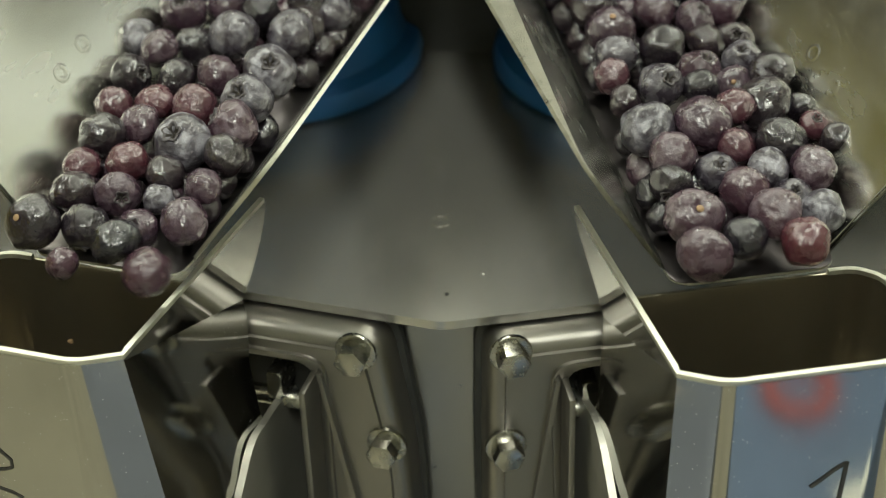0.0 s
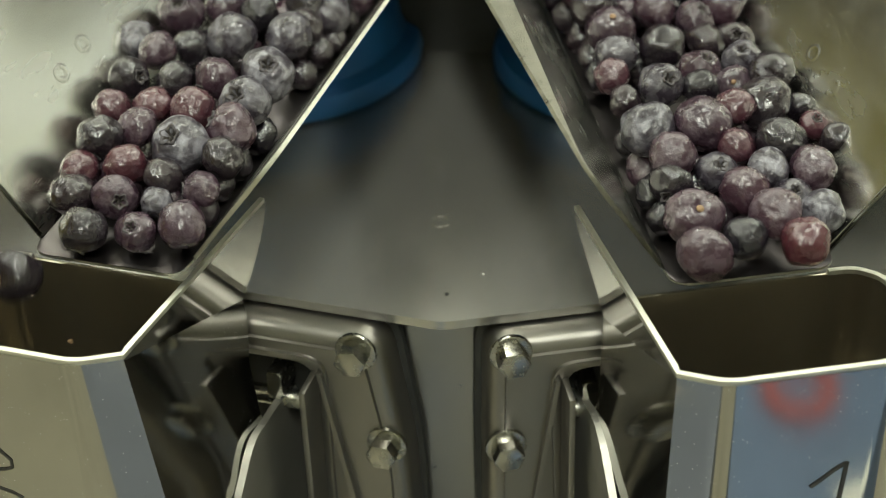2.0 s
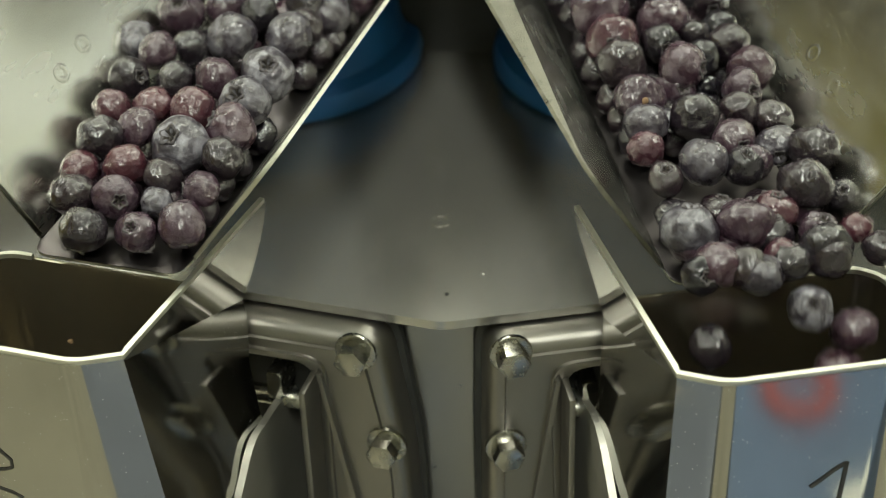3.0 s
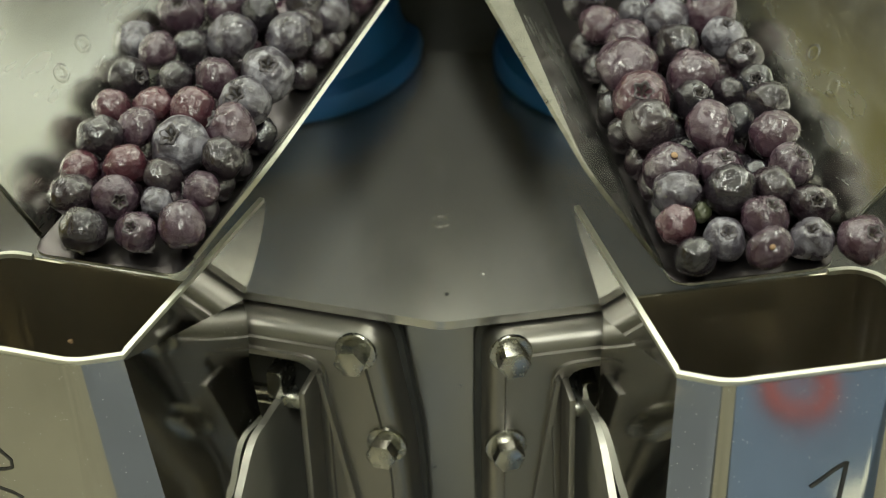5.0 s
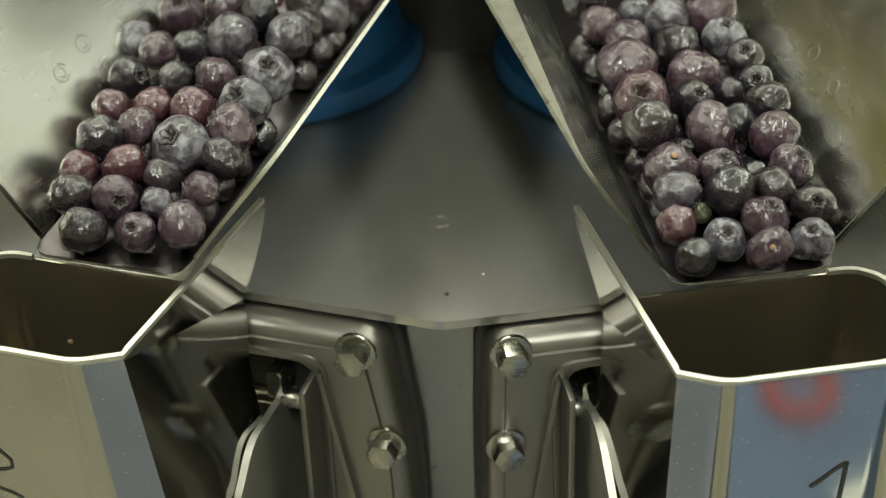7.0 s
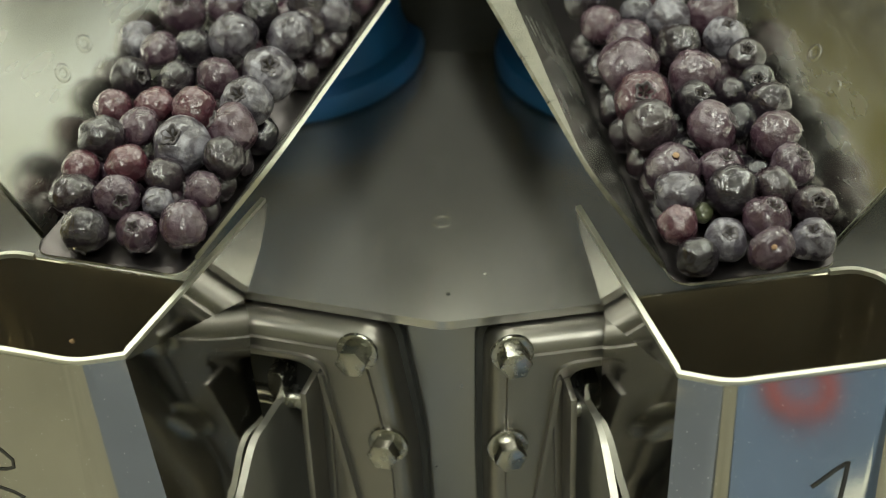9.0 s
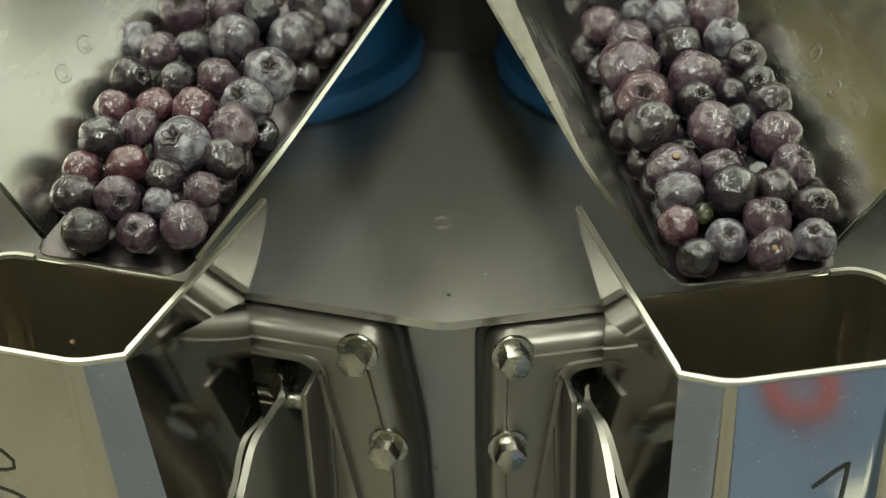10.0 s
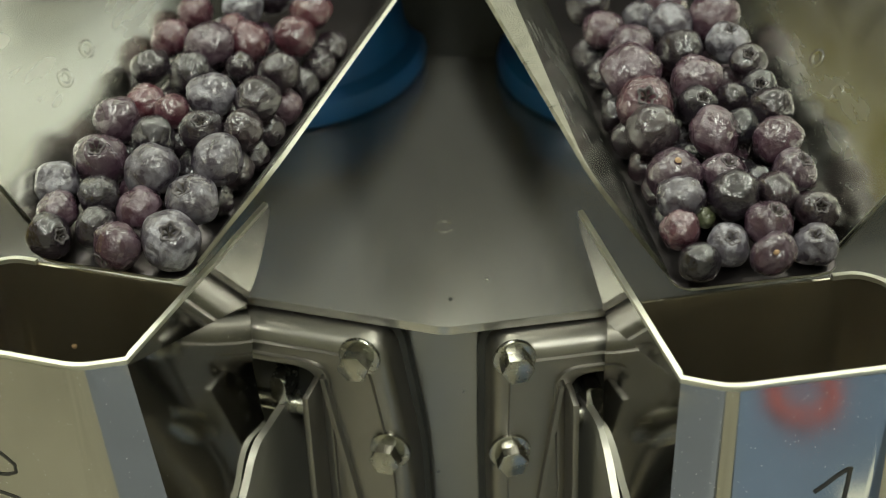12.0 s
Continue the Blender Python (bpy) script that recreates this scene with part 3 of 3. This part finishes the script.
def crown_mesh(seed, flat):
    """The dry five-lobed crown."""
    bm = bmesh.new()
    n = 40
    rings = []
    rnd = random.Random(seed)
    tall = [rnd.uniform(0.7, 1.2) for _ in range(5)]
    for k, (rad, lift) in enumerate(((0.08, -0.22), (0.17, -0.17), (0.24, -0.03), (0.31, 0.06), (0.37, 0.05), (0.36, -0.03))):
        ring = []
        for i in range(n):
            a = 2 * math.pi * i / n
            lobe = (0.5 + 0.5 * math.cos(5 * a + seed)) * tall[int(i * 5 / n) % 5] + rnd.uniform(-0.1, 0.1)
            ring.append(bm.verts.new((math.cos(a) * rad * (0.78 + 0.30 * lobe), math.sin(a) * rad * (0.78 + 0.30 * lobe), flat * 0.93 + lift * (0.35 + lobe))))
        rings.append(ring)
    for p, q in zip(rings, rings[1:]):
        for i in range(n):
            bm.faces.new((p[i], p[(i + 1) % n], q[(i + 1) % n], q[i]))
    bm.faces.new(rings[0])
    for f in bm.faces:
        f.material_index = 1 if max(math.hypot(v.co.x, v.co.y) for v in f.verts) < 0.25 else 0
    bmesh.ops.recalc_face_normals(bm, faces=bm.faces)
    me = bpy.data.meshes.new("calyx")
    bm.to_mesh(me)
    bm.free()
    for p in me.polygons:
        p.use_smooth = True
    me.materials.append(CALYX)
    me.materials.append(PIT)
    return me


def scar_mesh(flat):
    bm = bmesh.new()
    bmesh.ops.create_uvsphere(bm, u_segments=14, v_segments=8, radius=0.13)
    for v in bm.verts:
        v.co.z = v.co.z * 0.35 + flat * 0.945
    me = bpy.data.meshes.new("stem_scar")
    bm.to_mesh(me)
    bm.free()
    me.materials.append(SCAR)
    return me


LABELS = {"d": "dark glossy blue-black blueberry with little bloom", "b": "dark blue blueberry with pale silvery bloom",
          "p": "dusty purple blueberry with dull bloom", "r": "reddish purple half-ripe blueberry", "g": "small unripe greenish blueberry"}
MODELS = {}
for kind in "dbprg":
    for seed in range(5):
        me, flat = berry_mesh("blueberry", kind, seed + 7 * "dbprg".index(kind), seed == 4)
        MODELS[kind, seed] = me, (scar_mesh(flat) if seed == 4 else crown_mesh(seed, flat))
FACING = {"o": (0.0, -0.6, 0.75), "c": (0.05, -0.55, 0.85), "e": (0.75, -0.45, 0.4), "w": (-0.75, -0.45, 0.4), "s": (-0.2, -0.8, -0.35), "n": (0.1, 0.5, -0.7)}

FLOOR_Z, LIP = 8.0, 1.0
SLIDE_LEFT = ((0, -1.6), (0.1, -1.3), (0.3, -0.5), (0.5, 0), (10.25, 0), (10.4, 6), (10.5, 11), (10.7, 18), (10.9, 28), (11.1, 38), (11.2, 44), (11.3, 50), (11.4, 58), (11.5, 67), (11.6, 73), (11.7, 75.5), (11.8, 76.6), (11.9, 77), (12, 77))
SLIDE_RIGHT = ((0, 0), (2.2, 0), (2.3, 5), (2.5, 17), (2.7, 27.5), (2.9, 38.5), (3.1, 49.5), (3.2, 55), (3.5, 66), (3.8, 73), (4.1, 77), (4.5, 81), (4.8, 82.5), (5.1, 83), (12, 83))
PLANS = []
dice = random.Random(5)


def slid(azimuth, t):
    rows = SLIDE_LEFT if azimuth == LEFT else SLIDE_RIGHT
    for (a, u), (b, v) in zip(rows, rows[1:]):
        if a <= t <= b:
            return u + (v - u) * (t - a) / (b - a)
    return rows[-1][1]


def inside(azimuth, p, r, dt):
    """Keeps a dropping berry within the hopper's walls."""
    lo, hi = (-45, 16) if azimuth == LEFT else (-31, 37)
    x = max(lo + r, min(hi - r, p.x))
    p.x += (x - p.x) * min(1, dt / 0.12)
    p.y = max(p.y, -27 + r)
    return p


def berry(azimuth, look_of, size, start, end):
    """One berry, in its head's millimetres: where it lies before and after the pan feeds; None: it comes from above, or drops into the hopper."""
    kind, face = look_of
    seed = 4 if face == "o" else dice.randrange(4)
    me, crown = MODELS[kind, seed]
    ob = tagged(new("blueberry", me), LABELS[kind], "blueberry", "blueberries")
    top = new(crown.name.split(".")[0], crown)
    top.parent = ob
    ob.scale = [size / 2000 * dice.uniform(0.93, 1.06) for _ in range(3)]
    d = Vector(FACING[face]) + Vector([dice.uniform(-0.25, 0.25) for _ in range(3)])
    turn = d.to_track_quat("Z", "Y").to_matrix().to_4x4() @ Matrix.Rotation(dice.uniform(0, 6.28), 4, "Z")
    full = slid(azimuth, 12)
    if start is None:
        start = (end[0], end[1] + full, max(end[2], FLOOR_Z + size / 2))
    PLANS.append((ob, azimuth, size / 2, Vector(start), None if end is None else Vector(end), turn, dice.uniform(0.7, 1.3), dice.uniform(0, 6.28)))
    return ob


def settle_height(y, z, r):
    """A berry of the upper layer sinks to the trough floor as it nears the lip."""
    cover = FLOOR_Z + r + max(0.0, min(1.0, (y - 4) / 45)) * 13
    return max(FLOOR_Z + r, min(z, cover))


def berry_rows(azimuth, r, start, end, turn, drift, phase):
    """The berry's poses from the clip's start to its end."""
    place, full = head(azimuth), slid(azimuth, 12)
    times = [0.0, 0.1, 0.2, 0.3, 0.4, 0.5, 1.0] if azimuth == LEFT else [0.0, 1.0]
    times += [10.2 + 0.05 * k for k in range(36)] if azimuth == LEFT else [2.15 + 0.05 * k for k in range(74)]
    times += [12.0]
    rows, falling = [], None
    for t in times:
        s = slid(azimuth, t)
        moving = 0 < s < full - 0.2
        k = max(s, 0) / full
        if end is None:
            p = Vector((start.x * (1 - 0.10 * k), start.y - s * (1 + 0.06 * (drift - 1)), 0))
            p.z = settle_height(p.y, start.z, r) if s > 0 else start.z
        else:
            p = start.lerp(end, k)
            p.y = start.y + (end.y - start.y) * k if s > 0 else start.y - s
        if moving:
            p.z += abs(math.sin(t * 31 + phase)) * 0.8 * drift
            p.x += math.sin(t * 19 + phase) * 0.4
        spin = Matrix.Rotation(0.35 * drift * k * full / r * (1 if end is None else math.sin(k * math.pi) * 0.4), 4, "X")
        if end is None and falling is None and (p.y < LIP - 2 or (s > full - 0.1 and p.y < 7)):
            speed = (slid(azimuth, t + 0.05) - slid(azimuth, t - 0.05)) / 0.1
            falling = (t, p.copy(), max(speed, 35), spin)
        if falling:
            t0, q, speed, spin0 = falling
            dt = t - t0
            p = Vector((q.x, q.y - speed * dt, q.z - 480 * dt * dt))
            p = inside(azimuth, p, r, dt)
            if p.z < -132 + r:
                p.z = -132 + r
                rows.append((t, place @ Matrix.Translation(p / 1000) @ Matrix.Rotation(min(dt, 0.5) * 3 * drift, 4, "X") @ spin0 @ turn))
                rows.append((12.0, rows[-1][1]))
                break
            spin = Matrix.Rotation(dt * 3 * drift, 4, "X") @ spin0
        rows.append((t, place @ Matrix.Translation(p / 1000) @ spin @ turn))
    if rows[-1][0] < 12:
        rows.append((12.0, rows[-1][1]))
    return rows


berry(LEFT, "ds", 14.0, (-10.1, 7.0, 15.3), None)
berry(LEFT, "pc", 13.1, (5.7, 9.6, 15.7), None)
berry(LEFT, "pn", 15.0, (19.0, 13.6, 17.9), None)
berry(LEFT, "dn", 13.9, (-18.5, 17.7, 19.7), None)
berry(LEFT, "pe", 14.4, (-5.0, 19.8, 19.5), None)
berry(LEFT, "bn", 10.2, (8.2, 20.0, 19.9), None)
berry(LEFT, "pw", 12.6, (19.6, 27.5, 21.1), None)
berry(LEFT, "rn", 12.3, (-21.5, 29.0, 21.3), None)
berry(LEFT, "rn", 12.9, (-7.3, 32.3, 22.9), None)
berry(LEFT, "dn", 12.0, (6.4, 29.4, 22.9), None)
berry(LEFT, "bc", 18.9, (6.1, 43.0, 25.5), None)
berry(LEFT, "dn", 13.4, (22.0, 39.7, 25.8), None)
berry(LEFT, "ds", 15.3, (-19.3, 40.3, 26.0), None)
berry(LEFT, "pn", 12.9, (-11.5, 50.3, 25.4), None)
berry(LEFT, "pw", 15.5, (18.8, 54.1, 26.9), None)
berry(LEFT, "rn", 12.1, (-24.8, 59.5, 25.1), None)
berry(LEFT, "rn", 12.5, (-12.9, 64.3, 25.2), None)
berry(LEFT, "rn", 14.5, (1.6, 62.8, 26.2), None)
berry(LEFT, "bc", 17.3, (17.0, 68.7, 27.5), None)
berry(LEFT, "de", 14.4, (-27.2, 77.2, 26.2), (-21.1, 3.9, 15.3))
berry(LEFT, "dn", 12.8, (-12.6, 81.0, 25.2), (-8.2, 9.9, 16.8))
berry(LEFT, "ps", 14.8, (1.2, 83.1, 26.1), (2.2, 2.3, 16.6))
berry(LEFT, "bc", 17.2, (17.0, 88.8, 27.3), (16.7, 8.1, 17.5))
berry(LEFT, "bn", 14.0, (-36.5, 101.9, 26.0), (-28.2, 24.2, 20.0))
berry(LEFT, "pn", 13.5, (-24.9, 94.5, 27.4), (-23.9, 14.9, 16.4))
berry(LEFT, "dn", 13.3, (-16.5, 103.6, 24.8), (-12.6, 21.4, 19.7))
berry(LEFT, "bn", 17.9, (-3.0, 107.6, 28.5), (1.1, 31.5, 24.7))
berry(LEFT, "bn", 17.0, (14.6, 114.5, 27.3), (19.9, 37.7, 27.2))
berry(LEFT, "dn", 13.4, (15.4, 126.9, 24.8), (19.5, 58.4, 25.9))
berry(LEFT, "pc", 17.5, (-27.9, 120.5, 27.8), (-17.8, 34.1, 24.2))
berry(LEFT, "pn", 16.4, (-15.8, 131.6, 25.9), (-20.2, 52.2, 27.3))
berry(LEFT, "dn", 13.6, (-3.1, 130.6, 26.3), (-5.8, 46.7, 26.5))
berry(LEFT, "dc", 14.1, (10.7, 140.1, 27.0), (5.9, 56.5, 25.1))
berry(LEFT, "bc", 16.5, (17.6, 143.0, 22.1), (17.6, 22.7, 22.1))
berry(LEFT, "pn", 13.3, (1.7, 143.0, 18.8), (1.7, 19.2, 18.8))
berry(LEFT, "rn", 11.3, (-8.0, 143.0, 24.9), (-8.0, 65.0, 24.9))
berry(LEFT, "bn", 15.8, (2.3, 151.3, 26.9), (2.3, 74.3, 26.9))
berry(LEFT, "dn", 15.3, (17.2, 152.7, 26.6), (17.2, 75.7, 26.6))
berry(LEFT, "rn", 13.0, (-18.6, 144.6, 25.3), (-18.6, 67.6, 25.3))
berry(LEFT, "dn", 16.2, (-10.3, 163.2, 27.1), (-10.3, 86.2, 27.1))
berry(LEFT, "dn", 9.9, (1.0, 177.0, 24.0), (1.0, 100.0, 24.0))
berry(LEFT, "dn", 14.2, (17.1, 171.7, 26.1), (17.1, 94.7, 26.1))
berry(LEFT, "pn", 16.6, (-11.3, 181.5, 27.9), (-11.3, 104.5, 27.9))
berry(LEFT, "dn", 13.1, (-27.1, 166.9, 25.5), (-27.1, 89.9, 25.5))
berry(LEFT, "rn", 14.2, (-28.5, 186.0, 26.1), (-28.5, 109.0, 26.1))
berry(LEFT, "rn", 14.0, (-1.5, 190.9, 25.4), (-1.5, 113.9, 25.4))
berry(LEFT, "rn", 14.0, (12.6, 197.3, 26.0), (12.6, 120.3, 26.0))
berry(LEFT, "rn", 10.4, (-11.1, 201.1, 24.5), (-11.1, 124.1, 24.5))
berry(LEFT, "rn", 12.6, (-28.8, 207.7, 25.3), (-28.8, 130.7, 25.3))
berry(LEFT, "bn", 14.5, (-12.2, 212.1, 26.6), (-12.2, 135.1, 26.6))
berry(LEFT, "rn", 14.4, (11.6, 216.3, 26.2), (11.6, 139.3, 26.2))
berry(LEFT, "dn", 16.4, (-6.6, 224.8, 26.6), (-6.6, 147.8, 26.6))
berry(RIGHT, "pn", 16.7, (-17.7, 1.8, 17.9), None)
berry(RIGHT, "po", 17.7, (-16.6, 17.0, 20.5), None)
berry(RIGHT, "dn", 12.7, (-4.0, 7.4, 17.6), None)
berry(RIGHT, "rn", 14.3, (11.4, 1.5, 18.3), None)
berry(RIGHT, "pn", 14.9, (6.4, 13.5, 20.8), None)
berry(RIGHT, "bn", 13.1, (21.3, 15.3, 18.1), None)
berry(RIGHT, "bc", 10.5, (15.8, 24.4, 18.8), None)
berry(RIGHT, "ds", 14.0, (-19.8, 30.7, 23.0), None)
berry(RIGHT, "bc", 13.6, (-3.8, 37.8, 20.9), None)
berry(RIGHT, "pn", 15.1, (1.3, 26.0, 20.7), None)
berry(RIGHT, "bn", 12.6, (10.9, 33.8, 22.4), None)
berry(RIGHT, "pn", 14.0, (23.5, 31.1, 23.0), None)
berry(RIGHT, "pn", 14.6, (-16.0, 42.8, 25.3), None)
berry(RIGHT, "rn", 11.8, (4.4, 44.9, 24.0), None)
berry(RIGHT, "dn", 15.3, (17.9, 43.7, 25.4), None)
berry(RIGHT, "bn", 17.0, (-20.0, 56.3, 27.1), None)
berry(RIGHT, "pn", 17.1, (-3.3, 54.8, 27.5), None)
berry(RIGHT, "rc", 9.3, (31.6, 53.4, 23.6), None)
berry(RIGHT, "dn", 16.2, (20.3, 67.2, 25.6), None)
berry(RIGHT, "rn", 12.4, (8.8, 61.8, 28.0), None)
berry(RIGHT, "dn", 10.9, (35.1, 43.4, 24.4), None)
berry(RIGHT, "dn", 9.5, (31.4, 66.6, 22.5), None)
berry(RIGHT, "bc", 15.2, (-9.0, 81.7, 27.0), None)
berry(RIGHT, "dn", 12.7, (3.2, 79.2, 25.6), None)
berry(RIGHT, "dn", 15.9, (27.1, 81.6, 26.9), None)
berry(RIGHT, "dn", 11.1, (-21.5, 77.8, 24.6), None)
berry(RIGHT, "rn", 11.3, (-22.0, 93.7, 25.1), (-22.0, 15.8, 19.1))
berry(RIGHT, "pc", 15.0, (6.6, 90.7, 25.4), (4.0, 14.2, 18.6))
berry(RIGHT, "po", 12.9, (14.6, 82.6, 23.8), (0.7, 0.1, 18.4))
berry(RIGHT, "bn", 14.1, (-17.9, 105.0, 26.3), (-19.5, 25.5, 23.4))
berry(RIGHT, "dn", 15.6, (-2.1, 106.0, 27.3), (-3.6, 24.9, 22.8))
berry(RIGHT, "dn", 12.4, (13.9, 109.2, 25.7), (9.7, 24.9, 22.3))
berry(RIGHT, "dc", 12.7, (24.2, 111.9, 24.2), (19.3, 18.2, 19.0))
berry(RIGHT, "bc", 13.3, (21.2, 94.0, 26.1), (15.5, 7.3, 14.5))
berry(RIGHT, "po", 17.3, (-16.1, 120.2, 27.6), (-17.4, 39.1, 22.8))
berry(RIGHT, "pe", 17.0, (2.8, 132.6, 27.5), (-1.9, 51.0, 27.9))
berry(RIGHT, "pc", 13.7, (14.4, 124.3, 26.1), (17.6, 33.2, 23.3))
berry(RIGHT, "pn", 15.9, (26.7, 132.1, 26.2), (16.6, 46.7, 25.8))
berry(RIGHT, "dn", 16.1, (-17.2, 140.3, 26.9), (-19.7, 57.4, 27.6))
berry(RIGHT, "dn", 12.6, (-19.1, 143.0, 14.9), (-19.1, 4.9, 14.9))
berry(RIGHT, "bc", 13.4, (-8.9, 143.0, 15.2), (-8.9, 10.7, 15.2))
berry(RIGHT, "gn", 7.3, (-12.5, 143.0, 17.1), (-12.5, 23.4, 17.1))
berry(RIGHT, "dn", 7.9, (7.6, 143.0, 21.4), (7.6, 35.1, 21.4))
berry(RIGHT, "pc", 13.6, (-2.6, 143.0, 21.9), (-2.6, 37.5, 21.9))
berry(RIGHT, "dn", 12.7, (8.8, 143.0, 24.9), (8.8, 58.3, 24.9))
berry(RIGHT, "rc", 18.5, (-17.8, 156.0, 27.9), (-17.8, 73.0, 27.9))
berry(RIGHT, "dc", 13.6, (-1.5, 153.6, 26.2), (-1.5, 70.6, 26.2))
berry(RIGHT, "dn", 10.2, (11.4, 158.6, 24.9), (11.4, 75.6, 24.9))
berry(RIGHT, "dn", 15.1, (20.3, 147.7, 26.5), (20.3, 64.7, 26.5))
berry(RIGHT, "dc", 12.9, (21.0, 162.5, 24.7), (21.0, 79.5, 24.7))
berry(RIGHT, "pn", 19.4, (-17.5, 174.8, 28.7), (-17.5, 91.8, 28.7))
berry(RIGHT, "pn", 17.9, (2.4, 167.2, 27.4), (2.4, 84.2, 27.4))
berry(RIGHT, "dc", 13.2, (22.9, 178.9, 25.6), (22.9, 95.9, 25.6))
berry(RIGHT, "bc", 15.3, (19.5, 191.5, 26.9), (19.5, 108.5, 26.9))
berry(RIGHT, "dn", 16.3, (2.7, 188.3, 27.1), (2.7, 105.3, 27.1))
berry(RIGHT, "pn", 15.9, (-12.1, 194.6, 27.0), (-12.1, 111.6, 27.0))
berry(RIGHT, "pn", 14.0, (-17.8, 210.6, 26.0), (-17.8, 127.6, 26.0))
berry(RIGHT, "bn", 12.2, (-3.7, 217.1, 25.9), (-3.7, 134.1, 25.9))
berry(RIGHT, "bn", 14.8, (4.4, 207.0, 27.3), (4.4, 124.0, 27.3))
berry(RIGHT, "pn", 18.9, (19.5, 208.0, 27.3), (19.5, 125.0, 27.3))
berry(RIGHT, "dn", 15.9, (-19.1, 228.0, 27.0), (-19.1, 145.0, 27.0))
berry(RIGHT, "pn", 16.0, (7.0, 223.8, 26.2), (7.0, 140.8, 26.2))

# the lower layer, seen only in the gaps between the others
for side, reach in ((LEFT, 77), (RIGHT, 83)):
    y = 26.0
    while y < 225:
        for x in (-20, -7, 6, 19):
            size = dice.uniform(11.5, 14)
            if reach - 4 < y < reach + 26:
                continue
            at = (x + dice.uniform(-1.5, 1.5), y + dice.uniform(-2, 2), FLOOR_Z + size / 2)
            berry(side, dice.choice("ddp") + "n", size, at, None if at[1] < reach + 9 else (at[0], at[1] - reach, at[2]))
        y += 14.5


def drop(azimuth, look_of, size, t_go, start, rest=None, speed=45.0):
    """A single berry that rests at the lip and then drops at t_go; start: where it is then."""
    ob = berry(azimuth, look_of, size, start, None)
    plan = PLANS.pop()
    turn, place = plan[5], head(azimuth)
    rows = []
    if t_go > 0:
        rows.append((0.0, place @ Matrix.Translation(Vector(rest or start) / 1000) @ turn))
        if t_go > 0.6:
            rows.append((t_go - 0.5, rows[0][1]))
    k = 0
    while True:
        dt = max(t_go, 0) - t_go + 0.05 * k
        z = start[2] - 480 * dt * dt
        if z < -132 + size / 2:
            break
        p = inside(azimuth, Vector((start[0], start[1] - speed * dt, z)), size / 2, dt)
        rows.append((max(t_go, 0) + 0.05 * k, place @ Matrix.Translation(p / 1000) @ Matrix.Rotation(dt * 3, 4, "X") @ turn))
        k += 1
    p.z = -132 + size / 2
    rows.append((max(t_go, 0) + 0.05 * k, place @ Matrix.Translation(p / 1000) @ turn))
    rows.append((12.0, rows[-1][1]))
    DROPS.append((ob, rows))


DROPS = []
drop(LEFT, "do", 17.0, 1.86, (-26.5, -0.5, 16.8), (-24.5, 3.5, 18.0))
drop(LEFT, "dn", 14.5, 0.28, (4.8, -2.5, 18.0), (4.6, 0.0, 18.8))
drop(LEFT, "pn", 10.0, -0.04, (-9.5, -6.0, 14.6))
drop(LEFT, "pn", 15.0, -0.04, (20.5, -4.5, 14.6))
berry(RIGHT, "pn", 14.5, (33.0, 85.0, 17.0), None)


def motions():
    for ob, azimuth, r, start, end, turn, drift, phase in PLANS:
        walk(ob, berry_rows(azimuth, r, start, end, turn, drift, phase))
    for ob, rows in DROPS:
        walk(ob, rows)


motions()
